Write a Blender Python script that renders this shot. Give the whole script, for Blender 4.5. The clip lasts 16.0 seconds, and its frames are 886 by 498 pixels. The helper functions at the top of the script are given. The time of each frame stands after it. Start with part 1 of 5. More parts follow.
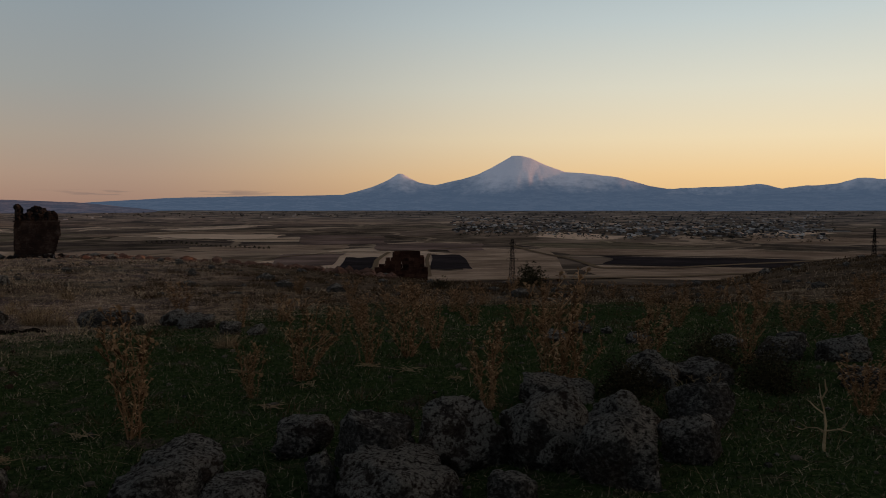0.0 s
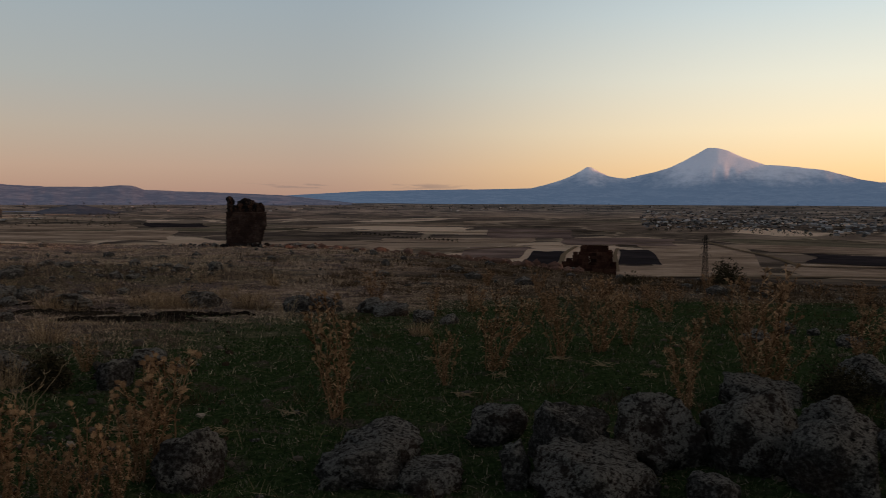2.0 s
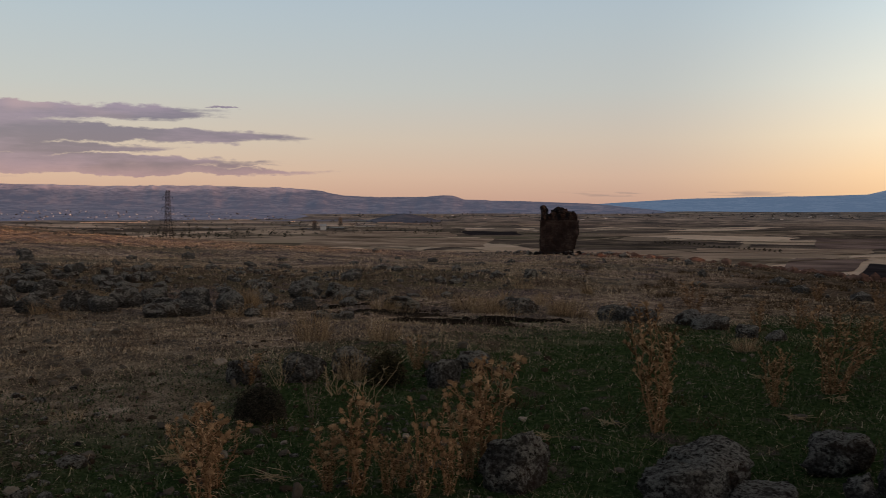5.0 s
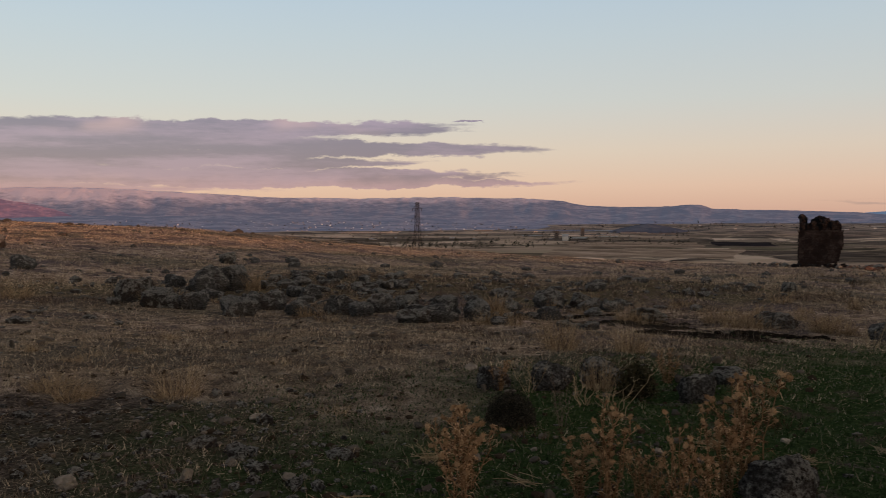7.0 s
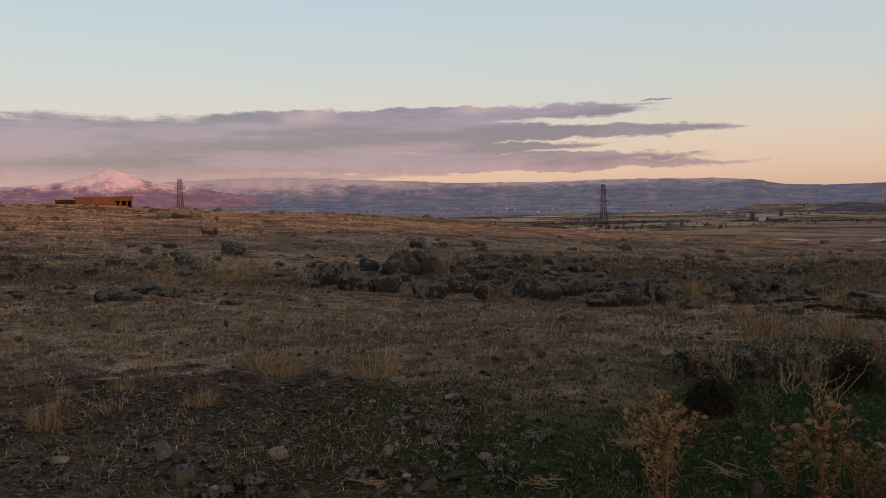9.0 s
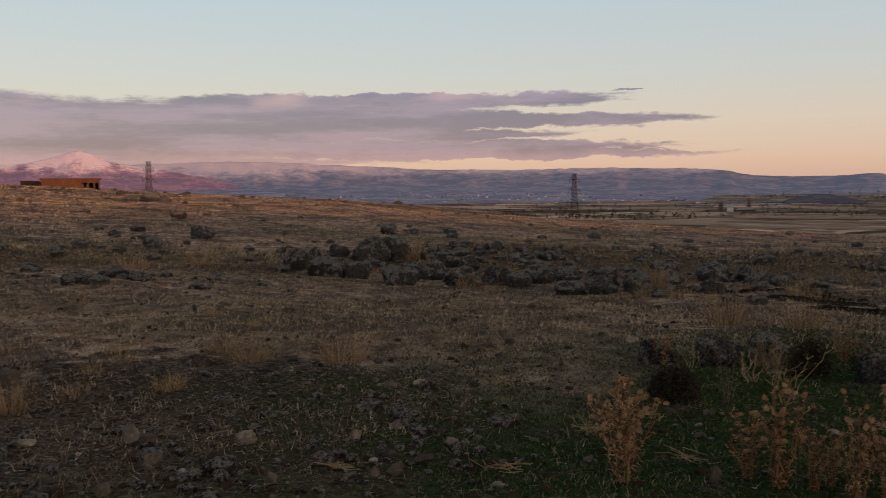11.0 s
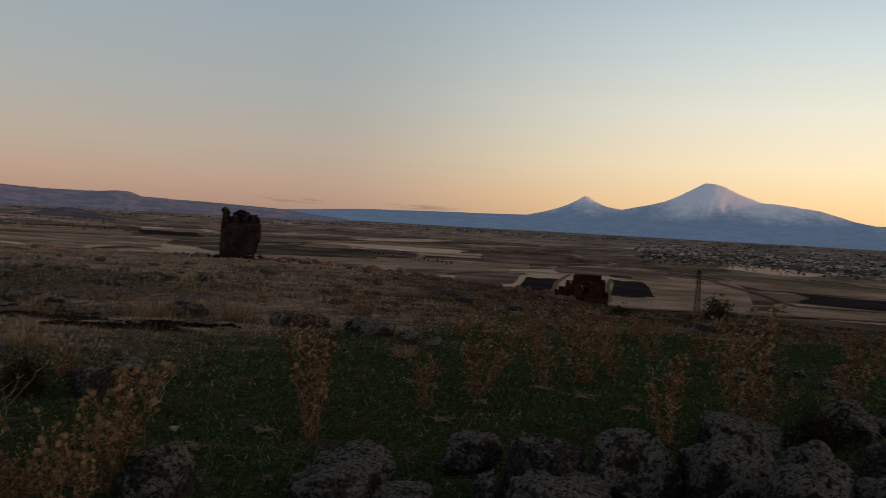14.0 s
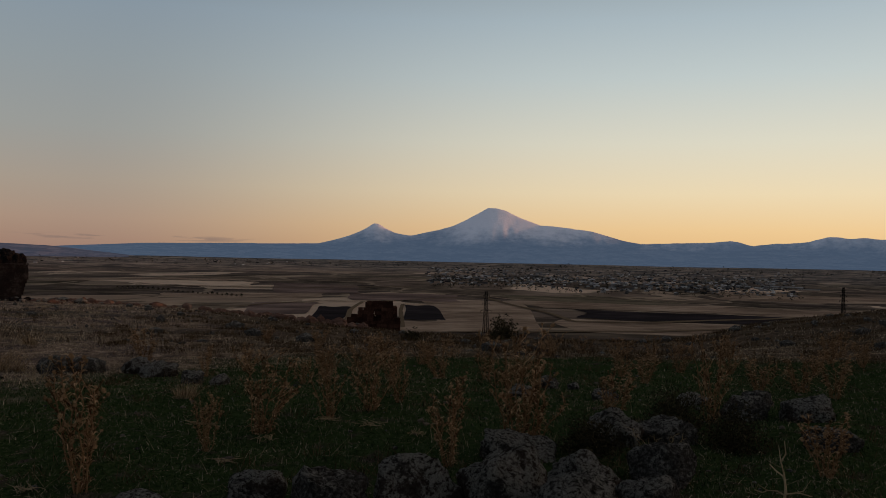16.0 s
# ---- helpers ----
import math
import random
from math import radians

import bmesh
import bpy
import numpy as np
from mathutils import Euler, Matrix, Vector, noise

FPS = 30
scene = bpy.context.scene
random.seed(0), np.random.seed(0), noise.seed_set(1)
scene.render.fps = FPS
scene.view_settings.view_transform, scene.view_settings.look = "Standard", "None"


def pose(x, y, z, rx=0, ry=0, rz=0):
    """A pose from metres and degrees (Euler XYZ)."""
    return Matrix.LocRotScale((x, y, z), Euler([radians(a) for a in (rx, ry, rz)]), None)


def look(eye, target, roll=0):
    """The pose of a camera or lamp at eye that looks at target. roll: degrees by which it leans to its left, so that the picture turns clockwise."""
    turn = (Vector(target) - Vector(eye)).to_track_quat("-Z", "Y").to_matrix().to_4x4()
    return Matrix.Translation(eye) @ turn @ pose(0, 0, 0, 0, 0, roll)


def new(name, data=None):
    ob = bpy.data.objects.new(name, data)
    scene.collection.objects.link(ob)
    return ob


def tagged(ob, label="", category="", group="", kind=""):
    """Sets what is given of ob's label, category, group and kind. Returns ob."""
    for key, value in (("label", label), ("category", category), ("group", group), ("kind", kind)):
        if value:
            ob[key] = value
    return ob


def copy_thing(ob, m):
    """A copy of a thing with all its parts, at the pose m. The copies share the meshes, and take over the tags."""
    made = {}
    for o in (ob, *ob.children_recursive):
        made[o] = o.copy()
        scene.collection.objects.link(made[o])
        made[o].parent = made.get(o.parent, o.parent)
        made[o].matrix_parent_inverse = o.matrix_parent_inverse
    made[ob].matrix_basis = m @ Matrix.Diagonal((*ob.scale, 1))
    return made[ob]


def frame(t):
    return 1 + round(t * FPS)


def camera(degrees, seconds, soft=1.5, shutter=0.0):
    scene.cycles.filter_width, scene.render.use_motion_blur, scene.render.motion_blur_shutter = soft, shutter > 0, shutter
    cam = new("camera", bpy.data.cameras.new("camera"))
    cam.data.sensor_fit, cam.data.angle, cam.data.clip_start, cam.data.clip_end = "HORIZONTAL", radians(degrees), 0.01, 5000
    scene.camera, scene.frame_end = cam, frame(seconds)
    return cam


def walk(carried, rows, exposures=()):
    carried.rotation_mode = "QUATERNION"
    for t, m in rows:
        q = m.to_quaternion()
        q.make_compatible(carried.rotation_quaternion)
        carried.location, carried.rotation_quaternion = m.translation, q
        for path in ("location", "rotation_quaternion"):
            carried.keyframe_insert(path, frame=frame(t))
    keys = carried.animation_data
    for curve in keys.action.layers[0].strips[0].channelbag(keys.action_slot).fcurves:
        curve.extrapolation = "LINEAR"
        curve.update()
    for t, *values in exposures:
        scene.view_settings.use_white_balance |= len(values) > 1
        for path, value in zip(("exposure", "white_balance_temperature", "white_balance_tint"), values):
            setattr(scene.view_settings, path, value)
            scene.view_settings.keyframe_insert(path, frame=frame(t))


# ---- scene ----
cam = camera(53.38, 16.0, soft=0.65, shutter=0.3)
PATH = [  # seconds, x, y, z, and the turn about x, y and z
    (0.0, 0.000, 0.000, 1.650, 87.25, 0.00, 0.00),
    (0.5, -0.017, 0.006, 1.643, 87.30, -0.10, 2.62),
    (1.0, -0.027, 0.008, 1.642, 87.31, -0.53, 5.37),
    (1.5, -0.046, 0.004, 1.638, 87.01, -0.63, 8.38),
    (2.0, -0.065, 0.002, 1.633, 86.81, -0.25, 12.12),
    (2.5, -0.094, 0.004, 1.636, 86.99, -0.20, 16.12),
    (3.0, -0.107, 0.020, 1.634, 87.17, -0.04, 20.00),
    (3.5, -0.127, 0.027, 1.634, 87.24, 0.45, 22.96),
    (3.7, -0.127, 0.027, 1.634, 87.31, 0.45, 23.91),
    (5.8, -0.157, -0.035, 1.638, 87.52, -0.11, 38.59),
    (6.0, -0.157, -0.035, 1.638, 87.67, -0.11, 40.27),
    (6.5, -0.172, -0.055, 1.632, 88.01, -0.21, 44.20),
    (7.0, -0.184, -0.073, 1.628, 88.03, 0.28, 47.79),
    (7.5, -0.199, -0.080, 1.624, 87.84, 1.15, 51.70),
    (8.0, -0.220, -0.085, 1.616, 87.86, 1.56, 54.86),
    (8.5, -0.246, -0.091, 1.614, 87.60, 1.44, 57.33),
    (8.7, -0.246, -0.091, 1.614, 87.40, 1.44, 58.43),
    (9.7, -0.230, -0.105, 1.618, 86.90, 1.10, 61.00),
    (10.8, -0.189, -0.113, 1.622, 86.25, 0.58, 59.32),
    (11.0, -0.189, -0.113, 1.622, 86.25, 0.58, 57.92),
    (11.5, -0.177, -0.106, 1.625, 87.06, 0.34, 53.72),
    (12.0, -0.161, -0.091, 1.629, 88.24, -0.60, 47.07),
    (12.5, -0.131, -0.028, 1.637, 88.30, -2.47, 36.22),
    (13.0, -0.101, 0.025, 1.642, 87.34, -3.90, 25.26),
    (13.5, -0.059, 0.054, 1.642, 87.30, -3.69, 17.56),
    (14.0, -0.009, 0.065, 1.645, 88.23, -3.18, 11.88),
    (14.5, 0.042, 0.062, 1.645, 89.14, -2.63, 6.38),
    (15.0, 0.085, 0.058, 1.655, 89.87, -2.01, 1.10),
    (15.5, 0.092, 0.055, 1.667, 90.22, -1.49, -1.28),
    (16.0, 0.094, 0.048, 1.670, 90.57, -1.18, -1.63),
]
EXPOSURES = [(0.0, -0.88), (1.5, -0.66), (2.5, -0.50), (3.5, -0.42), (6.0, -0.06), (7.0, -0.02), (8.5, 0.0), (11.0, -0.05), (12.5, -0.08), (13.0, -0.30), (13.5, -0.46), (14.5, -0.72), (16.0, -0.92)]
walk(cam, [(t, pose(x, y, z, a, b, c)) for t, x, y, z, a, b, c in PATH], EXPOSURES)

# ---- light: a low sun far to the right, and a dusk sky ----
SUN_AZ, SUN_EL = -84.0, 2.1


def heading(az, el=0.0):
    """The direction of an azimuth (degrees, left of +y) and an elevation."""
    a, e = radians(az), radians(el)
    return Vector((-math.sin(a) * math.cos(e), math.cos(a) * math.cos(e), math.sin(e)))


sun = new("sun", bpy.data.lights.new("sun", "SUN"))
sun.data.energy, sun.data.angle, sun.data.color = 3.8, radians(0.6), (1.0, 0.40, 0.17)
sun.matrix_world = look((0, 0, 0), -heading(SUN_AZ, SUN_EL))


class Nodes:
    """Short hand for a node tree."""

    def __init__(self, tree):
        self.tree = tree
        tree.nodes.clear()

    def add(self, kind, inputs=()):
        node = self.tree.nodes.new(kind)
        for k, v in dict(inputs).items():
            self.put(node, k, v)
        return node

    def put(self, node, key, value):
        if isinstance(value, bpy.types.NodeSocket):
            self.tree.links.new(value, node.inputs[key])
        elif isinstance(value, bpy.types.Node):
            self.tree.links.new(value.outputs[0], node.inputs[key])
        else:
            node.inputs[key].default_value = value

    def math(self, op, a, b=0.0, clamp=False):
        node = self.add("ShaderNodeMath", {0: a, 1: b})
        node.operation, node.use_clamp = op, clamp
        return node.outputs[0]

    def step(self, x, lo, hi):
        """A smooth step from 0 at lo to 1 at hi."""
        node = self.add("ShaderNodeMapRange", {0: x, 1: lo, 2: hi, 3: 0.0, 4: 1.0})
        node.interpolation_type = "SMOOTHSTEP"
        return node.outputs[0]

    def mix(self, f, a, b, blend="MIX"):
        n = self.add("ShaderNodeMix")
        n.data_type, n.blend_type = "RGBA", blend
        for i, v in ((0, f), (6, a), (7, b)):
            if isinstance(v, tuple) and len(v) == 3:
                v = (*v, 1)
            self.put(n, i, v)
        return n.outputs[2]

    def noise(self, vec, scale, detail=4, rough=0.55):
        return self.add("ShaderNodeTexNoise", {"Vector": vec, "Scale": scale, "Detail": detail, "Roughness": rough}).outputs[0]

    def ramp(self, f, stops):
        n = self.add("ShaderNodeValToRGB", {0: f})
        els = n.color_ramp.elements
        while len(els) < len(stops):
            els.new(0.5)
        for e, (p, c) in zip(els, stops):
            e.position, e.color = p, (*c, 1)
        return n.outputs[0]

    def scaled(self, vec, sx, sy, sz):
        return self.vector("MULTIPLY", vec, (sx, sy, sz)).outputs[0]

    def vector(self, op, a, b=(0.0, 0.0, 0.0)):
        node = self.add("ShaderNodeVectorMath", {0: a, 1: b})
        node.operation = op
        return node


world = bpy.data.worlds.new("dusk_sky")
scene.world = world
world.use_nodes = True
w = Nodes(world.node_tree)
ray = w.add("ShaderNodeTexCoord").outputs["Generated"]
sep = w.add("ShaderNodeSeparateXYZ", {0: ray})
height = w.math("MULTIPLY", sep.outputs[2], 2.0, True)
# the sky on the sun's side and away from it, from the horizon (0) to 30 degrees (1)
warm = w.ramp(height, [(0.0, (1.462, 0.893, 0.422)), (0.07, (1.677, 1.140, 0.605)), (0.15, (1.701, 1.375, 0.913)), (0.26, (1.485, 1.399, 1.141)),
                       (0.40, (1.114, 1.233, 1.221)), (0.52, (0.863, 1.022, 1.107)), (0.75, (0.407, 0.470, 0.513)), (1.0, (0.204, 0.193, 0.188))])
cool = w.ramp(height, [(0.0, (0.60, 0.38, 0.33)), (0.07, (0.71, 0.49, 0.42)), (0.15, (0.70, 0.57, 0.50)), (0.26, (0.61, 0.61, 0.60)),
                       (0.40, (0.54, 0.61, 0.66)), (0.52, (0.48, 0.59, 0.70)), (0.75, (0.30, 0.35, 0.40)), (1.0, (0.17, 0.165, 0.165))])
side = heading(-30.0)
toward = w.math("ADD", w.math("MULTIPLY", sep.outputs[0], side.x), w.math("MULTIPLY", sep.outputs[1], side.y))
sky_colour = w.mix(w.step(toward, 0.62, 1.02), cool, warm)
# the afterglow round the low sun
to_sun = heading(SUN_AZ, SUN_EL)
facing = w.vector("DOT_PRODUCT", ray, tuple(to_sun)).outputs["Value"]
glow = w.math("POWER", w.math("MAXIMUM", facing, 0.0), 7.0)
sky_colour = w.mix(glow, sky_colour, (2.3, 1.6, 1.05))
# low banks of cloud, thick in the east, drawn out into streaks to the south
az = w.math("ARCTAN2", w.math("MULTIPLY", sep.outputs[0], -1.0), sep.outputs[1])
el = w.math("ARCSINE", sep.outputs[2])
plane = w.add("ShaderNodeCombineXYZ", {0: w.math("MULTIPLY", az, 14.0), 1: w.math("MULTIPLY", el, 90.0), 2: 0.3}).outputs[0]
lumps = w.noise(w.scaled(plane, 1.6, 0.55, 1.0), 1.0, 5, 0.62)
wisps = w.noise(w.scaled(plane, 0.50, 0.85, 1.0), 1.3, 6, 0.58)
curls = w.noise(w.scaled(plane, 3.2, 3.0, 1.0), 1.3, 5, 0.65)
az_deg = w.math("ADD", w.math("MULTIPLY", az, 57.2958), w.math("MULTIPLY", w.math("SUBTRACT", wisps, 0.5), 5.0))
el_deg = w.math("ADD", w.math("MULTIPLY", el, 57.2958), w.math("MULTIPLY", w.math("SUBTRACT", lumps, 0.5), 1.3))
# azimuth, half width, height, half thickness (degrees) and slope of each bank
BANKS = [(88.0, 38.0, 4.35, 1.70, 0.004), (67.0, 15.0, 5.0, 0.95, 0.0), (92.0, 34.0, 2.0, 0.65, 0.0), (94.0, 44.0, 2.95, 1.15, 0.0), (58.0, 12.5, 5.75, 0.62, -0.008), (45.9, 1.1, 6.18, 0.10, 0.0), (55.5, 15.5, 4.55, 0.58, 0.012), (58.0, 10.5, 3.62, 0.45, 0.0),
         (54.0, 12.5, 2.90, 0.42, 0.01), (52.0, 13.6, 2.32, 0.36, 0.005), (62.0, 13.0, 2.55, 0.55, -0.01), (68.0, 9.0, 5.6, 0.65, 0.0)]
dense = None
for a0, half, e0, thick, slope in BANKS:
    u = w.math("DIVIDE", w.math("SUBTRACT", az_deg, a0), half)
    mid_el = w.math("ADD", e0, w.math("MULTIPLY", w.math("SUBTRACT", az_deg, a0), slope))
    v = w.math("DIVIDE", w.math("SUBTRACT", el_deg, mid_el), thick)
    lens = w.math("SUBTRACT", 1.0, w.math("ADD", w.math("MULTIPLY", u, u), w.math("MULTIPLY", v, v)))
    dense = lens if dense is None else w.math("MAXIMUM", dense, lens)
dense = w.math("ADD", w.math("MINIMUM", dense, 0.8), w.math("MULTIPLY", w.math("SUBTRACT", wisps, 0.5), 1.15))
dense = w.math("ADD", dense, w.math("MULTIPLY", w.math("SUBTRACT", curls, 0.5), 0.5))
cloud = w.step(dense, -0.02, 0.50)
body = w.noise(w.scaled(plane, 0.45, 0.6, 1.0), 0.9, 4, 0.5)
cloud_colour = w.mix(w.step(w.math("ADD", w.math("MULTIPLY", body, 0.8), w.math("MULTIPLY", curls, 0.2)), 0.38, 0.62), (0.152, 0.112, 0.232), (0.300, 0.205, 0.345))
rosy = w.math("MULTIPLY", w.step(el, 0.086, 0.104), w.step(w.noise(w.scaled(plane, 0.4, 0.1, 1.0), 1.0, 3, 0.5), 0.46, 0.58))
cloud_colour = w.mix(w.math("MULTIPLY", rosy, 0.6), cloud_colour, (0.62, 0.37, 0.40))
cloud_colour = w.mix(w.math("MULTIPLY", w.step(w.math("SUBTRACT", 3.0, el_deg), 0.0, 1.1), 0.6), cloud_colour, (0.50, 0.305, 0.39))
sky_colour = w.mix(w.math("MULTIPLY", cloud, 0.95), sky_colour, cloud_colour)
# a few thin wisps low over the plain
thin = w.math("MULTIPLY", w.step(wisps, 0.48, 0.55), w.math("MULTIPLY", w.step(el, 0.0115, 0.0135), w.step(w.math("SUBTRACT", 0.0195, el), 0.0, 0.004)))
thin = w.math("MULTIPLY", thin, w.math("MULTIPLY", w.step(az, 0.16, 0.24), w.step(w.math("SUBTRACT", 0.45, az), 0.0, 0.08)))
sky_colour = w.mix(w.math("MULTIPLY", thin, 0.7), sky_colour, (0.36, 0.27, 0.29))
nishita = w.add("ShaderNodeTexSky")
nishita.sky_type, nishita.sun_disc, nishita.altitude = "NISHITA", False, 1200.0
nishita.sun_elevation, nishita.sun_rotation = radians(SUN_EL), radians(-SUN_AZ)
back_a = w.add("ShaderNodeBackground", {0: sky_colour, 1: 0.86})
back_b = w.add("ShaderNodeBackground", {0: nishita, 1: 0.06})
total = w.add("ShaderNodeAddShader", {0: back_a, 1: back_b})
w.add("ShaderNodeOutputWorld", {0: total})


# ---- materials ----
def material(name, build, rough=0.9, bump=0.0, spec=0.0):
    """A principled material; build(n, pos) returns its colour socket and a height socket (or None)."""
    mat = bpy.data.materials.new(name)
    mat.use_nodes = True
    n = Nodes(mat.node_tree)
    pos = n.add("ShaderNodeNewGeometry").outputs["Position"]
    obj = n.add("ShaderNodeTexCoord").outputs["Object"]
    colour, tall = build(n, pos, obj)
    bs = n.add("ShaderNodeBsdfPrincipled", {"Base Color": colour, "Roughness": rough, "Specular IOR Level": spec})
    if tall is not None and bump:
        n.put(bs, "Normal", n.add("ShaderNodeBump", {"Height": tall, "Strength": 1.0, "Distance": bump}).outputs[0])
    n.add("ShaderNodeOutputMaterial", {0: bs})
    return mat


def ground_look(n, pos, obj):
    sp = n.add("ShaderNodeSeparateXYZ", {0: pos})
    far = n.vector("LENGTH", n.scaled(pos, 1, 1, 0)).outputs["Value"]
    n1, n2, n3 = n.noise(pos, 0.35, 6), n.noise(pos, 2.6, 6, 0.65), n.noise(pos, 22.0, 5, 0.7)
    dry = n.ramp(n2, [(0.30, (0.068, 0.047, 0.041)), (0.42, (0.240, 0.168, 0.135)), (0.54, (0.508, 0.381, 0.297)), (0.68, (0.802, 0.649, 0.548))])
    soil = n.ramp(n3, [(0.32, (0.049, 0.037, 0.039)), (0.68, (0.338, 0.262, 0.253))])
    dry = n.mix(n.step(n.math("ADD", n1, n.math("MULTIPLY", n.math("SUBTRACT", n2, 0.5), 0.5)), 0.42, 0.58), soil, dry)
    n0 = n.noise(pos, 0.075, 5, 0.6)
    dry = n.mix(n.math("MULTIPLY", n.step(n0, 0.45, 0.62), 0.6), dry, n.ramp(n3, [(0.3, (0.061, 0.061, 0.039)), (0.7, (0.193, 0.184, 0.133))]))
    green = n.ramp(n3, [(0.25, (0.012, 0.018, 0.008)), (0.5, (0.032, 0.054, 0.021)), (0.75, (0.083, 0.107, 0.045))])
    grit = n.noise(pos, 70.0, 4, 0.75)
    dry = n.mix(n.step(grit, 0.42, 0.53), n.mix(0.85, dry, (0.020, 0.015, 0.013)), dry)
    # dark brush on the slope towards the plain
    across = n.math("ADD", sp.outputs[0], n.math("MULTIPLY", sp.outputs[1], 0.2))
    brush = n.ramp(n2, [(0.32, (0.031, 0.028, 0.020)), (0.5, (0.094, 0.071, 0.052)), (0.68, (0.178, 0.126, 0.090))])
    dry = n.mix(n.math("MULTIPLY", n.step(across, -7.0, 3.0), 0.85), dry, brush)
    gx = n.math("DIVIDE", n.math("SUBTRACT", sp.outputs[0], 3.4), 10.5)
    dy = n.math("SUBTRACT", sp.outputs[1], 8.0)
    gy = n.math("MAXIMUM", n.math("DIVIDE", dy, 17.0), n.math("DIVIDE", dy, -14.0))
    dist = n.math("SQRT", n.math("ADD", n.math("MULTIPLY", gx, gx), n.math("MULTIPLY", gy, gy)))
    dist = n.math("ADD", dist, n.math("MULTIPLY", n.math("SUBTRACT", n1, 0.5), 0.9))
    # dark herbs on the low bank and along the hollow, bank shade painted in
    ring = n.math("ADD", far, n.math("MULTIPLY", n.math("SUBTRACT", n1, 0.5), 9.0))
    ring = n.math("MULTIPLY", n.step(ring, 23.0, 25.0), n.math("SUBTRACT", 1.0, n.step(ring, 28.5, 31.5)))
    ring = n.math("MULTIPLY", ring, n.step(n.math("MULTIPLY", sp.outputs[0], -1.0), 8.0, 13.0))
    dry = n.mix(n.math("MULTIPLY", ring, n.step(n2, 0.34, 0.50)), dry, n.ramp(n3, [(0.3, (0.043, 0.039, 0.026)), (0.5, (0.109, 0.093, 0.061)), (0.72, (0.275, 0.217, 0.152))]))
    # bare dark stony soil
    bx, by = n.math("DIVIDE", n.math("ADD", sp.outputs[0], 6.2), 3.4), n.math("DIVIDE", n.math("SUBTRACT", sp.outputs[1], 1.2), 2.6)
    bare = n.math("ADD", n.math("SQRT", n.math("ADD", n.math("MULTIPLY", bx, bx), n.math("MULTIPLY", by, by))), n.math("MULTIPLY", n.math("SUBTRACT", n2, 0.5), 1.6))
    dry = n.mix(n.math("MULTIPLY", n.math("SUBTRACT", 1.0, n.step(bare, 0.75, 1.15)), 0.85), dry, n.ramp(n3, [(0.34, (0.020, 0.016, 0.014)), (0.5, (0.060, 0.047, 0.040)), (0.66, (0.190, 0.150, 0.125))]))
    meadow = n.math("SUBTRACT", 1.0, n.step(dist, 0.80, 1.12))
    meadow = n.math("MULTIPLY", meadow, n.step(n2, 0.30, 0.46))
    near = n.mix(meadow, dry, green)
    # the plain: parcels of stubble, fallow and ploughed land with pale balks between them
    warped = n.vector("ADD", pos, n.scaled(n.add("ShaderNodeTexNoise", {"Vector": pos, "Scale": 0.0022, "Detail": 4.0}).outputs[1], 420, 420, 0)).outputs[0]
    coords = n.scaled(warped, 0.0044, 0.0052, 0.0)
    parcels = n.add("ShaderNodeTexVoronoi", {"Vector": coords, "Scale": 1.0, "Randomness": 0.95})
    parcels.distance = "MANHATTAN"
    pick = n.add("ShaderNodeSeparateColor", {0: parcels.outputs["Color"]}).outputs[0]
    field = n.ramp(pick, [(0.0, (0.049, 0.041, 0.042)), (0.30, (0.064, 0.052, 0.051)), (0.34, (0.167, 0.128, 0.109)), (0.54, (0.217, 0.167, 0.141)), (0.58, (0.435, 0.325, 0.252)), (0.72, (0.507, 0.383, 0.300)), (0.77, (0.812, 0.623, 0.495)), (0.90, (0.899, 0.696, 0.558)), (0.95, (0.138, 0.123, 0.087))])
    tone = n.noise(n.scaled(warped, 0.016, 0.016, 0.0), 1.0, 8, 0.70)
    field = n.mix(0.25, field, n.ramp(tone, [(0.36, (0.068, 0.055, 0.053)), (0.5, (0.297, 0.227, 0.182)), (0.64, (0.702, 0.547, 0.434))]))
    sward = n.noise(n.scaled(warped, 0.0035, 0.0035, 0.0), 1.0, 6, 0.62)
    field = n.mix(n.math("MULTIPLY", n.step(sward, 0.505, 0.53), 0.7), field, n.mix(n.step(tone, 0.40, 0.62), (0.046, 0.039, 0.034), (0.153, 0.122, 0.095)))
    balk = n.add("ShaderNodeTexVoronoi", {"Vector": coords, "Scale": 1.0, "Randomness": 0.95})
    balk.feature = "DISTANCE_TO_EDGE"
    field = n.mix(n.math("MULTIPLY", n.math("SUBTRACT", 1.0, n.step(balk.outputs["Distance"], 0.012, 0.03)), 0.55), field, (0.48, 0.375, 0.285))
    # Farther out, tree belts blend with a bluish haze put into the colour.
    streak = n.noise(n.scaled(warped, 0.010, 0.010, 0.0), 1.0, 8, 0.74)
    belts_and_haze = n.mix(n.step(streak, 0.44, 0.60), (0.087, 0.090, 0.102), (0.450, 0.375, 0.330))
    field = n.mix(n.math("MULTIPLY", n.step(far, 1700.0, 3000.0), 0.8), field, belts_and_haze)
    colour = n.mix(n.step(far, 260.0, 520.0), near, field)
    tall = n.math("ADD", n.math("MULTIPLY", n3, 0.5), n2)
    return colour, tall


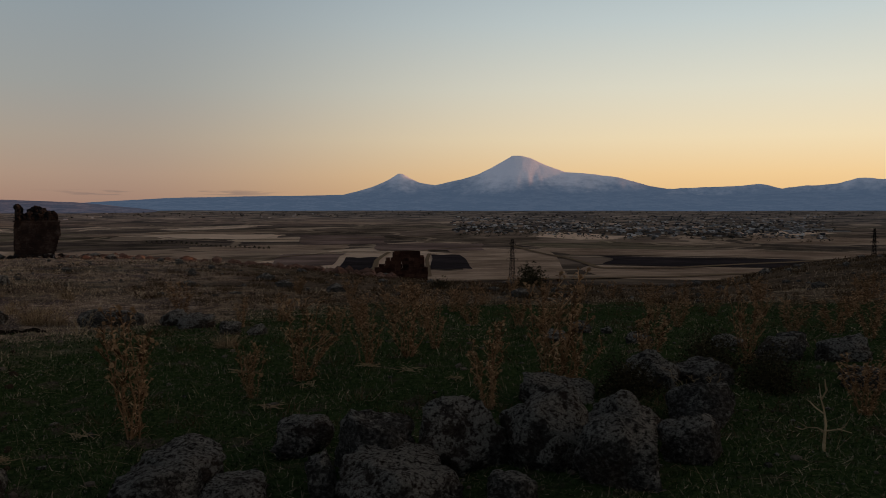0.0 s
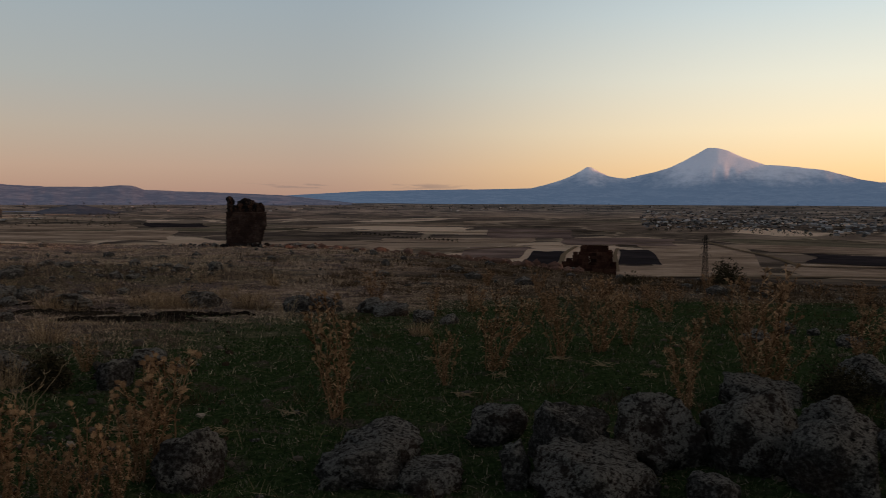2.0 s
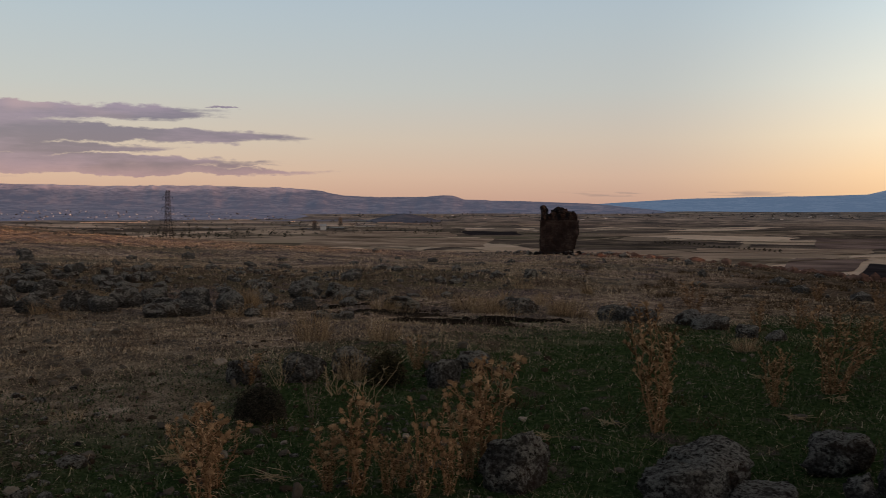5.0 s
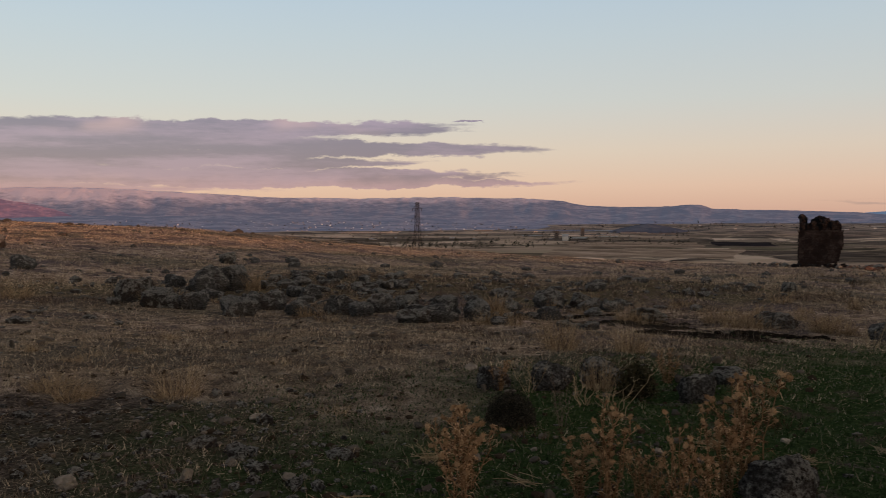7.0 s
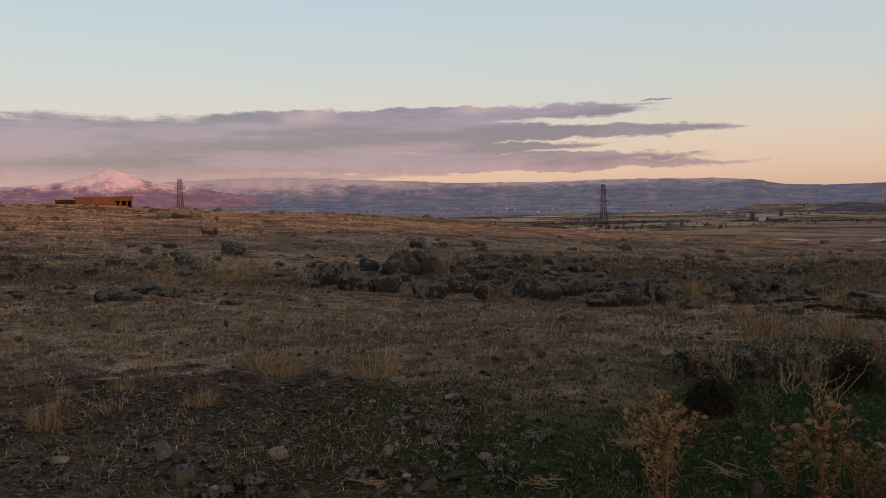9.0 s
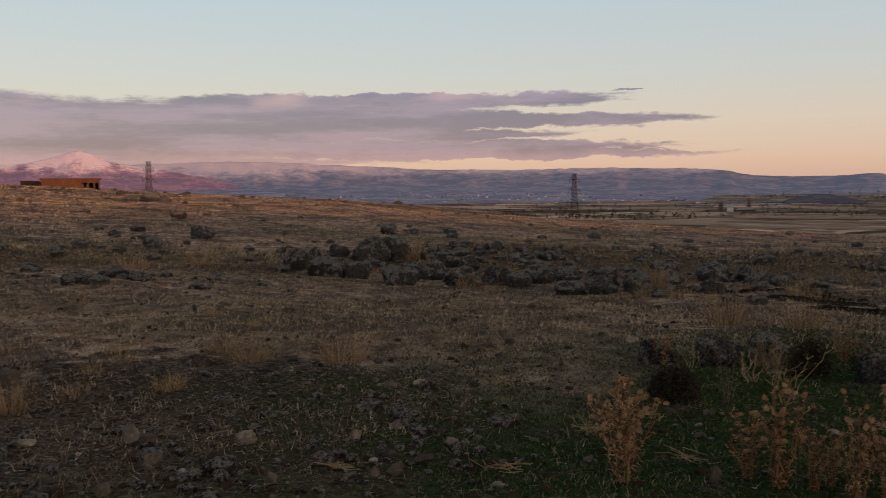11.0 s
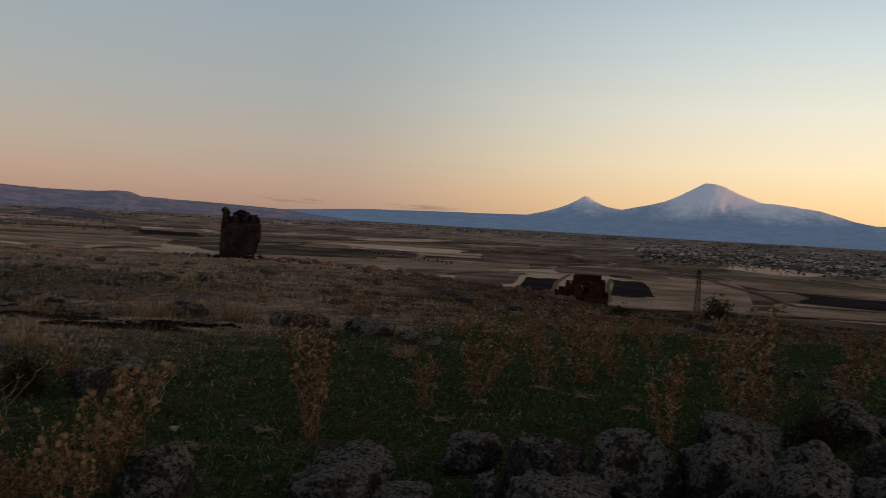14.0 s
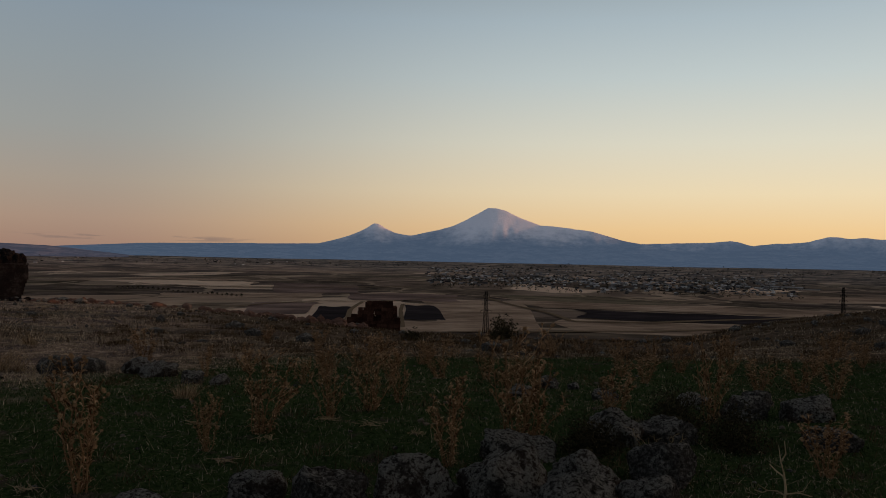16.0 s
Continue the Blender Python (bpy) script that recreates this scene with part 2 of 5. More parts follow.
def rock_look(n, pos, obj):
    a, b, c, d = n.noise(pos, 2.2, 6, 0.6), n.noise(pos, 6.0, 8, 0.7), n.noise(pos, 36.0, 6, 0.75), n.noise(pos, 120.0, 3, 0.7)
    base = n.ramp(c, [(0.32, (0.008, 0.0078, 0.0080)), (0.5, (0.060, 0.058, 0.058)), (0.68, (0.23, 0.223, 0.220))])
    own = n.add("ShaderNodeObjectInfo").outputs["Random"]
    base = n.mix(n.math("MULTIPLY", n.step(n.math("ADD", a, n.math("MULTIPLY", own, 0.22)), 0.60, 0.78), 0.35), base, n.mix(c, (0.040, 0.022, 0.016), (0.14, 0.080, 0.055)))
    base = n.mix(n.math("MULTIPLY", n.step(own, 0.60, 0.80), 0.45), base, n.mix(c, (0.008, 0.008, 0.009), (0.050, 0.047, 0.047)))
    up = n.add("ShaderNodeSeparateXYZ", {0: n.add("ShaderNodeNewGeometry").outputs["Normal"]}).outputs[2]
    # Pale lichen gathers on upward faces; the bias also paints skylight on tops.
    crust_and_skylight = n.math("MULTIPLY", n.step(n.math("ADD", n.math("ADD", b, n.math("MULTIPLY", own, 0.12)), n.math("MULTIPLY", up, 0.13)), 0.60, 0.66), n.step(c, 0.41, 0.54))
    colour = n.mix(n.math("MULTIPLY", crust_and_skylight, 0.75), base, n.ramp(d, [(0.3, (0.16, 0.157, 0.152)), (0.7, (0.48, 0.472, 0.447))]))
    return colour, n.math("ADD", n.math("ADD", n.math("MULTIPLY", d, 0.3), c), n.math("MULTIPLY", b, 1.2))


def pale_look(n, pos, obj):
    b = n.noise(pos, 14.0, 6, 0.7)
    rnd = n.add("ShaderNodeObjectInfo").outputs["Random"]
    base = n.ramp(rnd, [(0.0, (0.055, 0.046, 0.040)), (0.6, (0.13, 0.108, 0.090)), (0.85, (0.24, 0.20, 0.165)), (1.0, (0.42, 0.36, 0.30))])
    return n.mix(n.step(b, 0.35, 0.65), n.mix(0.6, base, (0.05, 0.045, 0.04)), base), b


def island_look(stops, vary=0.5):
    """A colour for each small piece of a joined mesh."""
    def build(n, pos, obj):
        g = n.add("ShaderNodeNewGeometry").outputs["Random Per Island"]
        f = n.math("ADD", n.math("MULTIPLY", g, vary), n.math("MULTIPLY", n.noise(pos, 1.1, 3), 1.0 - vary))
        return n.ramp(f, stops), None
    return build


def mottled(stops, scale=6.0, fine=40.0, own=0.2):
    def build(n, pos, obj):
        rnd = n.add("ShaderNodeObjectInfo").outputs["Random"]
        a, b = n.noise(pos, scale, 6, 0.65), n.noise(pos, fine, 4, 0.7)
        f = n.math("ADD", n.math("ADD", n.math("MULTIPLY", a, 0.75 - own), n.math("MULTIPLY", b, 0.25)), n.math("MULTIPLY", rnd, own))
        return n.ramp(f, stops), n.math("ADD", a, b)
    return build


def furrowed(stops):
    """Worked land: long streaks along the furrows and broad stains."""
    def build(n, pos, obj):
        a = n.noise(n.scaled(pos, 0.03, 0.045, 0.0), 1.0, 6, 0.72)
        b = n.noise(n.scaled(pos, 0.008, 0.014, 0.0), 1.0, 5, 0.6)
        f = n.math("ADD", n.math("MULTIPLY", a, 0.4), n.math("MULTIPLY", b, 0.6))
        return n.ramp(f, stops), None
    return build


GROUND = material("ground_soil_and_grass", ground_look, 0.95, 0.06, 0.0)
ROCK = material("lichened_basalt", rock_look, 0.92, 0.07, 0.02)
PALE = material("field_stone", pale_look, 0.9, 0.01, 0.15)
GRASS = material("short_green_grass", island_look([(0.25, (0.019, 0.034, 0.013)), (0.5, (0.046, 0.078, 0.034)), (0.7, (0.114, 0.132, 0.075)), (0.85, (0.206, 0.177, 0.133))], 0.7), 0.85)
STRAW = material("dry_straw", island_look([(0.2, (0.114, 0.080, 0.056)), (0.5, (0.363, 0.276, 0.197)), (0.8, (0.699, 0.566, 0.417))], 0.75), 0.85)
YELLOW_GRASS = material("tall_yellow_grass", island_look([(0.2, (0.104, 0.069, 0.043)), (0.5, (0.291, 0.205, 0.128)), (0.8, (0.499, 0.378, 0.247))], 0.75), 0.85)
HERB = material("grey_brown_herbs", island_look([(0.2, (0.045, 0.033, 0.028)), (0.5, (0.119, 0.088, 0.070)), (0.8, (0.267, 0.205, 0.162))], 0.75), 0.9)
RUST = material("rusty_dry_weed", island_look([(0.2, (0.028, 0.017, 0.011)), (0.5, (0.070, 0.045, 0.026)), (0.8, (0.140, 0.099, 0.059))], 0.7), 0.9)
THISTLE = material("dry_thistle", island_look([(0.2, (0.057, 0.032, 0.018)), (0.45, (0.166, 0.094, 0.052)), (0.62, (0.275, 0.166, 0.095)), (0.8, (0.572, 0.389, 0.242))], 0.7), 0.85)
HEAD = material("dry_seed_head", mottled([(0.25, (0.15, 0.088, 0.050)), (0.5, (0.34, 0.215, 0.125)), (0.75, (0.62, 0.44, 0.28))], 14.0, 90.0), 0.85)
TWIG = material("pale_dry_twig", mottled([(0.25, (0.156, 0.117, 0.074)), (0.5, (0.325, 0.247, 0.155)), (0.75, (0.520, 0.416, 0.284))], 9.0, 60.0), 0.85)
SHRUB = material("dark_shrub_leaves", island_look([(0.2, (0.016, 0.015, 0.010)), (0.5, (0.038, 0.034, 0.022)), (0.8, (0.085, 0.072, 0.042))], 0.7), 0.9)
THORN = material("black_thorn_cushion", island_look([(0.2, (0.017, 0.017, 0.015)), (0.5, (0.037, 0.034, 0.029)), (0.8, (0.087, 0.075, 0.058))], 0.7), 0.9)
BASALT = material("dark_masonry", mottled([(0.28, (0.007, 0.0065, 0.0068)), (0.5, (0.017, 0.0155, 0.0165)), (0.72, (0.060, 0.056, 0.057))], 1.5, 8.0, 0.07), 0.92, 0.03)
TUFF = material("red_tuff_masonry", mottled([(0.28, (0.016, 0.008, 0.0065)), (0.5, (0.042, 0.020, 0.0155)), (0.72, (0.12, 0.060, 0.043))], 1.5, 8.0), 0.92, 0.03)
BRICK = material("orange_block_wall", mottled([(0.3, (0.061, 0.033, 0.023)), (0.5, (0.094, 0.052, 0.036)), (0.72, (0.131, 0.077, 0.055))], 0.8, 4.0), 0.9)
STEEL = material("weathered_steel", mottled([(0.3, (0.014, 0.013, 0.013)), (0.7, (0.030, 0.027, 0.028))], 0.5, 3.0), 0.7)
PLOUGHED = material("ploughed_soil", furrowed([(0.36, (0.020, 0.018, 0.019)), (0.5, (0.036, 0.031, 0.036)), (0.64, (0.067, 0.056, 0.061))]), 0.95)
FALLOW = material("fallow_soil", furrowed([(0.36, (0.098, 0.071, 0.070)), (0.5, (0.185, 0.135, 0.123)), (0.64, (0.311, 0.224, 0.204))]), 0.95)
STUBBLE = material("pale_stubble", furrowed([(0.36, (0.139, 0.099, 0.078)), (0.5, (0.327, 0.241, 0.187)), (0.64, (0.554, 0.424, 0.338))]), 0.95)
DIRT_ROAD = material("pale_dirt_track", mottled([(0.3, (0.156, 0.115, 0.081)), (0.7, (0.219, 0.166, 0.118))], 0.05, 0.5), 0.95)
CLOD = material("dry_clod", mottled([(0.3, (0.022, 0.016, 0.012)), (0.5, (0.060, 0.044, 0.032)), (0.72, (0.125, 0.094, 0.068))], 3.0, 30.0), 0.95, 0.02)
CHIP = material("brown_stone_chips", island_look([(0.2, (0.050, 0.040, 0.034)), (0.5, (0.130, 0.105, 0.088)), (0.7, (0.180, 0.150, 0.126)), (0.9, (0.300, 0.262, 0.230))], 0.8), 0.9)
RED_STONE = material("reddish_rim_stone", mottled([(0.3, (0.05, 0.032, 0.027)), (0.5, (0.15, 0.088, 0.072)), (0.72, (0.42, 0.29, 0.24))], 0.7, 6.0), 0.95)
BURNT = material("dark_turned_earth", mottled([(0.3, (0.010, 0.008, 0.007)), (0.7, (0.032, 0.026, 0.021))], 3.0, 20.0), 0.95, 0.02)
PLASTER = material("pale_house_wall", mottled([(0.25, (0.10, 0.095, 0.095)), (0.5, (0.24, 0.23, 0.23)), (0.75, (0.58, 0.57, 0.57))], 0.05, 0.4, 0.45), 0.9)
ROOF = material("grey_sheet_roof", mottled([(0.25, (0.05, 0.05, 0.06)), (0.5, (0.14, 0.15, 0.17)), (0.7, (0.42, 0.44, 0.48))], 0.03, 0.3, 0.45), 0.6)
FAR_WALL = material("far_house_walls", island_look([(0.2, (0.035, 0.035, 0.04)), (0.5, (0.11, 0.11, 0.12)), (0.70, (0.24, 0.24, 0.26)), (0.85, (0.55, 0.55, 0.58))], 0.85), 0.8)
CONCRETE = material("dark_concrete", mottled([(0.3, (0.055, 0.050, 0.050)), (0.7, (0.13, 0.12, 0.115))], 0.1, 1.0), 0.9)
GLASS = material("dark_pane", mottled([(0.3, (0.012, 0.013, 0.016)), (0.7, (0.03, 0.03, 0.035))], 1.0, 4.0), 0.25, 0.0, 0.5)
FAR_TREE = material("far_tree_leaves", island_look([(0.2, (0.014, 0.016, 0.014)), (0.5, (0.030, 0.032, 0.024)), (0.8, (0.060, 0.056, 0.038))], 0.7), 0.95)


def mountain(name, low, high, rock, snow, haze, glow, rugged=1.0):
    """A far range: fields and rock with gullied snow above a line; its faint glow stands in for the blue air."""
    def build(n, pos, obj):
        z = n.add("ShaderNodeSeparateXYZ", {0: pos}).outputs[2]
        gully = n.noise(n.scaled(pos, 0.014, 0.014, 0.006), 1.0, 7, 0.66)
        crag = n.noise(n.scaled(pos, 0.035, 0.035, 0.09), 1.0, 6, 0.7)
        broad = n.noise(n.scaled(pos, 0.004, 0.004, 0.006), 1.0, 4, 0.6)
        rise = high - low
        lift = n.math("ADD", z, n.math("MULTIPLY", n.math("SUBTRACT", gully, 0.5), 2.4 * rise * rugged))
        lift = n.math("ADD", lift, n.math("MULTIPLY", n.math("SUBTRACT", crag, 0.5), 1.5 * rise * rugged))
        lift = n.math("ADD", lift, n.math("MULTIPLY", n.math("SUBTRACT", broad, 0.5), 1.6 * rise))
        patch = n.noise(n.scaled(pos, 0.008, 0.008, 0.05), 1.0, 8, 0.72)
        land_cover = n.mix(n.step(patch, 0.44, 0.58), tuple(0.7 * c for c in rock), tuple(1.8 * c for c in rock))
        land_cover = n.mix(n.math("MULTIPLY", n.step(crag, 0.45, 0.62), 0.5), land_cover, tuple(0.5 * c for c in rock))
        return n.mix(n.step(lift, low, high), land_cover, snow), n.math("ADD", gully, n.math("MULTIPLY", crag, 0.5))
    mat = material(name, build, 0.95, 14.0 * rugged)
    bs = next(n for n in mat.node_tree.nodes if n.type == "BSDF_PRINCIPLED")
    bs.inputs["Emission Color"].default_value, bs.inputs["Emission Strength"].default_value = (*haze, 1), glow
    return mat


# Haze is surface emission standing in for the air, rosy on the cone.
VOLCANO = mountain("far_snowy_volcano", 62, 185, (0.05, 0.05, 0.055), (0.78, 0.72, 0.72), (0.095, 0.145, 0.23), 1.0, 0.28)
HILLS = mountain("far_haze_blue_hills", 58, 130, (0.095, 0.078, 0.076), (0.48, 0.40, 0.42), (0.066, 0.078, 0.120), 0.95, 0.6)
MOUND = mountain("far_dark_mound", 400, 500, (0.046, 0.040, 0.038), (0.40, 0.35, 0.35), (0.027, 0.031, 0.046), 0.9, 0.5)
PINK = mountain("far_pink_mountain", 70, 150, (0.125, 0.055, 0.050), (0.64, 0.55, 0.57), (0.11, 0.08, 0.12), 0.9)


# ---- building blocks ----
class Shape:
    """Gathers vertices and faces for one mesh."""

    def __init__(self):
        self.v, self.f = [], []

    def add(self, verts, faces):
        k = len(self.v)
        self.v.extend(tuple(p) for p in verts)
        self.f.extend(tuple(i + k for i in f) for f in faces)

    def box(self, x0, x1, y0, y1, z0, z1):
        self.add([(x, y, z) for z in (z0, z1) for y in (y0, y1) for x in (x0, x1)],
                 [(0, 2, 3, 1), (4, 5, 7, 6), (0, 1, 5, 4), (1, 3, 7, 5), (3, 2, 6, 7), (2, 0, 4, 6)])

    def tube(self, pts, radii, sides=4):
        pts = [Vector(p) for p in pts]
        k = len(self.v)
        for i, p in enumerate(pts):
            d = (pts[min(i + 1, len(pts) - 1)] - pts[max(i - 1, 0)]).normalized()
            u = d.orthogonal().normalized()
            s = d.cross(u)
            for j in range(sides):
                a = 2 * math.pi * j / sides
                self.v.append(tuple(p + (u * math.cos(a) + s * math.sin(a)) * radii[i]))
        for i in range(len(pts) - 1):
            for j in range(sides):
                a, b = k + i * sides + j, k + i * sides + (j + 1) % sides
                self.f.append((a, b, b + sides, a + sides))
        self.f.append(tuple(k + (len(pts) - 1) * sides + j for j in range(sides)))

    def mesh(self, name, mat, smooth=False):
        me = bpy.data.meshes.new(name)
        me.from_pydata(self.v, [], self.f)
        me.materials.append(mat)
        if smooth:
            me.polygons.foreach_set("use_smooth", [True] * len(me.polygons))
        me.update()
        return me


def part(name, mesh, parent, label=""):
    ob = new(name, mesh)
    ob.parent = parent
    return tagged(ob, label) if label else ob


def thing(name, label, category, group="", kind="", mesh=None, at=None):
    ob = tagged(new(name, mesh), label, category, group, kind)
    if at is not None:
        ob.matrix_world = at
    return ob


def value_noise(x, y, scale, seed=0):
    """Smooth noise from -1 to 1 on arrays."""
    u, v = np.asarray(x, float) / scale, np.asarray(y, float) / scale
    i, j = np.floor(u), np.floor(v)
    a, b = u - i, v - j
    a, b = a * a * (3 - 2 * a), b * b * (3 - 2 * b)

    def h(p, q):
        s = np.sin(p * 127.1 + q * 311.7 + seed * 74.7) * 43758.5453
        return (s - np.floor(s)) * 2 - 1
    return (h(i, j) * (1 - a) + h(i + 1, j) * a) * (1 - b) + (h(i, j + 1) * (1 - a) + h(i + 1, j + 1) * a) * b


# ---- the lie of the land, in polar form round the viewpoint ----
EYE = 1.65
RIM_AZ = [-180, -140, -110, -70, -45, -35, -26.7, -22, -19.3, -17, -15, -8, 0, 5, 10, 14.5, 18.3, 25, 35, 42.5, 50, 54, 58, 64.6, 70, 75, 80, 84.5, 92, 130, 180]
# From -140 to -45 the rim is unseen, raised to shade the foreground.
RIM_EL = [1.0, 1.5, 2.3, 2.4, 0.8, -0.9, -2.65, -3.5, -4.2, -4.7, -5.05, -5.16, -4.92, -4.42, -3.93, -3.45, -3.1, -2.92, -2.75, -2.4, -1.85, -1.5, -1.15, -0.55, -0.2, 0.08, 0.35, 0.6, 0.8, 1.0, 1.0]
RIM_R_AZ = [-180, -110, -60, -27, -18, -8, 0, 10, 25, 35, 50, 66, 80, 110, 180]
RIM_R = [150, 140, 120, 90, 70, 60, 60, 70, 92, 110, 140, 140, 170, 170, 150]
MID_AZ, MID_Z = [-180, -60, -20, 10, 25, 60, 78, 110, 180], [0.3, 0.2, -0.55, -0.75, -0.7, -0.6, -0.2, 0.2, 0.3]
PLAIN_R, PLAIN_Z = [0, 500, 800, 1500, 2500, 4000, 4600, 5200], [-48, -50, -54, -50, -40, -22, -17, -14]


def land(x, y):
    x, y = np.asarray(x, float), np.asarray(y, float)
    r, a = np.hypot(x, y), np.degrees(np.arctan2(-x, y))
    re = np.interp(a, RIM_R_AZ, RIM_R)
    ze = EYE + re * np.tan(np.radians(np.interp(a, RIM_AZ, RIM_EL)))
    zm = np.interp(a, MID_AZ, MID_Z)
    t1, t2 = np.clip((r - 9) / 11, 0, 1), np.clip((r - 20) / (re - 20), 0, 1)
    z = zm * t1 * t1 * (3 - 2 * t1) + (ze - zm) * t2
    plain = np.interp(r, PLAIN_R, PLAIN_Z) + 2.0 * value_noise(x, y, 420, 5) * np.clip((r - 600) / 500, 0, 1)
    plain = plain + (4.6 * value_noise(x, y, 390, 15) + 1.6 * value_noise(x, y, 150, 16)) * np.interp(a, [27, 33, 50, 60], [1, 0.3, 0.3, 1]) * np.clip((r - 950) / 450, 0, 1) * np.clip(1700 / np.maximum(r, 1), 0, 1) ** 1.2
    bank = np.clip((r - 23.5) / 4.5, 0, 1) * np.clip((60 - r) / 30, 0, 1) * np.clip((a - 22) / 8, 0, 1) * np.clip((66 - a) / 8, 0, 1)
    z = z + 0.45 * bank
    t3 = np.clip((r - re) / 450, 0, 1)
    z = z * (1 - t3) + plain * t3
    bumps = 0.035 * value_noise(x, y, 0.8, 1) + 0.06 * value_noise(x, y, 2.3, 2) + 0.02 * value_noise(x, y, 0.3, 3)
    swell = np.clip(r / 60, 0.1, 1) * 0.35 * value_noise(x, y, 11, 4) * np.clip((re + 40 - r) / 60, 0, 1)
    return z + bumps * np.clip(400 / np.maximum(r, 1), 0, 1) + swell * np.clip(r / 30, 0, 1)


def land_z(x, y):
    return float(land(np.array([x]), np.array([y]))[0])


def spot(az, r, sink=0.0):
    """The place on the ground at an azimuth and a distance."""
    d = heading(az) * r
    return Vector((d.x, d.y, land_z(d.x, d.y) - sink))


def plain_r(el):
    """The distance at which the plain is seen at an elevation below the horizon."""
    rs = np.linspace(550, 4500, 400)
    return float(np.interp(el, np.degrees(np.arctan((np.interp(rs, PLAIN_R, PLAIN_Z) - EYE) / rs)), rs))


def polar_sheet(azs, rs, zs=None, closed=False):
    """Vertices and faces of a sheet over azimuths and distances."""
    A, R = np.meshgrid(np.radians(azs), rs, indexing="ij")
    X, Y = -np.sin(A) * R, np.cos(A) * R
    Z = land(X, Y) if zs is None else zs
    na, nr = A.shape
    verts = np.stack([X, Y, Z], -1).reshape(-1, 3).tolist()
    i, j = np.meshgrid(np.arange(na if closed else na - 1), np.arange(nr - 1), indexing="ij")
    k, k2 = i * nr + j, ((i + 1) % na) * nr + j
    return verts, np.stack([k, k + 1, k2 + 1, k2], -1).reshape(-1, 4).tolist()


ground = Shape()
azs = np.concatenate([np.arange(-34, 96, 0.4), np.arange(96, 326, 2.0)])
rings = np.concatenate([[0.02], np.geomspace(0.5, 4990, 430)])
ground.add(*polar_sheet(azs, rings, closed=True))
thing("ground", "dry stony grassland falling away to a plain of fields", "ground", kind="structure", mesh=ground.mesh("ground", GROUND, True))


# ---- the far mountains ----
def ridge_range(name, label, skyline, r0, r1, mat, rough, seed, step=0.12, foot=-30.0, carve=0.12):
    """A range whose crest runs along (azimuth, elevation) points, with spurs and gullies down to its foot."""
    ca, ce = [p[0] for p in skyline], [p[1] for p in skyline]
    a = np.arange(ca[0], ca[-1] + 1e-6, step)
    top = np.interp(a, ca, ce)
    top = top + rough * (0.6 * value_noise(a, a * 0, 1.1, seed) + 0.4 * value_noise(a, a * 0, 0.35, seed + 1)) * np.clip(top, 0.2, 1.2)
    rs = np.linspace(r0, r1, 34)
    crest = r0 + 0.72 * (r1 - r0)
    A, R = np.meshgrid(a, rs, indexing="ij")
    peak = np.maximum(EYE + crest * np.tan(np.radians(top))[:, None], foot + 2)
    t = np.clip(1 - np.abs(R - crest) / np.where(R < crest, crest - r0, r1 - crest), 0, 1)
    form = t ** 1.35
    X, Y = -np.sin(np.radians(A)) * R, np.cos(np.radians(A)) * R
    gully = value_noise(A * 60, R * 0.25, 60, seed + 2) + 0.5 * value_noise(A * 60, R * 0.4, 22, seed + 3)
    Z = foot + (peak - foot) * form + gully * carve * (peak - foot) * form * (1 - t) * 2
    s = Shape()
    s.add(*polar_sheet(a, rs, Z))
    return thing(name, label, "mountain", kind="structure", mesh=s.mesh(name, mat, True))


ridge_range("backdrop_volcano", "far snow-capped twin volcanoes, lower slopes glowing blue as haze", [
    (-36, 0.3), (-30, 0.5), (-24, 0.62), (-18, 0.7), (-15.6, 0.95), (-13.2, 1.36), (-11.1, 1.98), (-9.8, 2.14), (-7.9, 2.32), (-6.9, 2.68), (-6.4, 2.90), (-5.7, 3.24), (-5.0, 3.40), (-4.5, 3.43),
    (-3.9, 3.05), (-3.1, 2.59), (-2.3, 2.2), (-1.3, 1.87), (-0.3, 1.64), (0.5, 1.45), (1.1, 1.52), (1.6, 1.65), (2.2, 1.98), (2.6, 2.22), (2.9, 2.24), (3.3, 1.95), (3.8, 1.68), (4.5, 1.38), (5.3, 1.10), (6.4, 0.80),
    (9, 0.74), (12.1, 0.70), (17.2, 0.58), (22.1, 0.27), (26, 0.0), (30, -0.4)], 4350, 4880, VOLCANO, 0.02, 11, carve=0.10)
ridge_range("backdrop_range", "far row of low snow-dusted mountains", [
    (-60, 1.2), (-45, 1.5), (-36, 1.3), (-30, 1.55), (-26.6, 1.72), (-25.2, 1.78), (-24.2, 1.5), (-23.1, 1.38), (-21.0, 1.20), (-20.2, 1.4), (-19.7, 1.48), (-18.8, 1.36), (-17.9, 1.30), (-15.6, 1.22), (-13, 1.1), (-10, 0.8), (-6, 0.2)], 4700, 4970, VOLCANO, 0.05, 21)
ridge_range("backdrop_hills", "far hills dusted with snow under cloud, glowing blue as haze", [
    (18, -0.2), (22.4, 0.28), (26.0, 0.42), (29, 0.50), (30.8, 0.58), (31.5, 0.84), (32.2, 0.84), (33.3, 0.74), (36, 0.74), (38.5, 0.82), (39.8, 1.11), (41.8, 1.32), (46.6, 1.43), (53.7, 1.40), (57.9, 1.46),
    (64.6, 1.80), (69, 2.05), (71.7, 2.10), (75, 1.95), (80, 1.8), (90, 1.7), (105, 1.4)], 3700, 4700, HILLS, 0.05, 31)
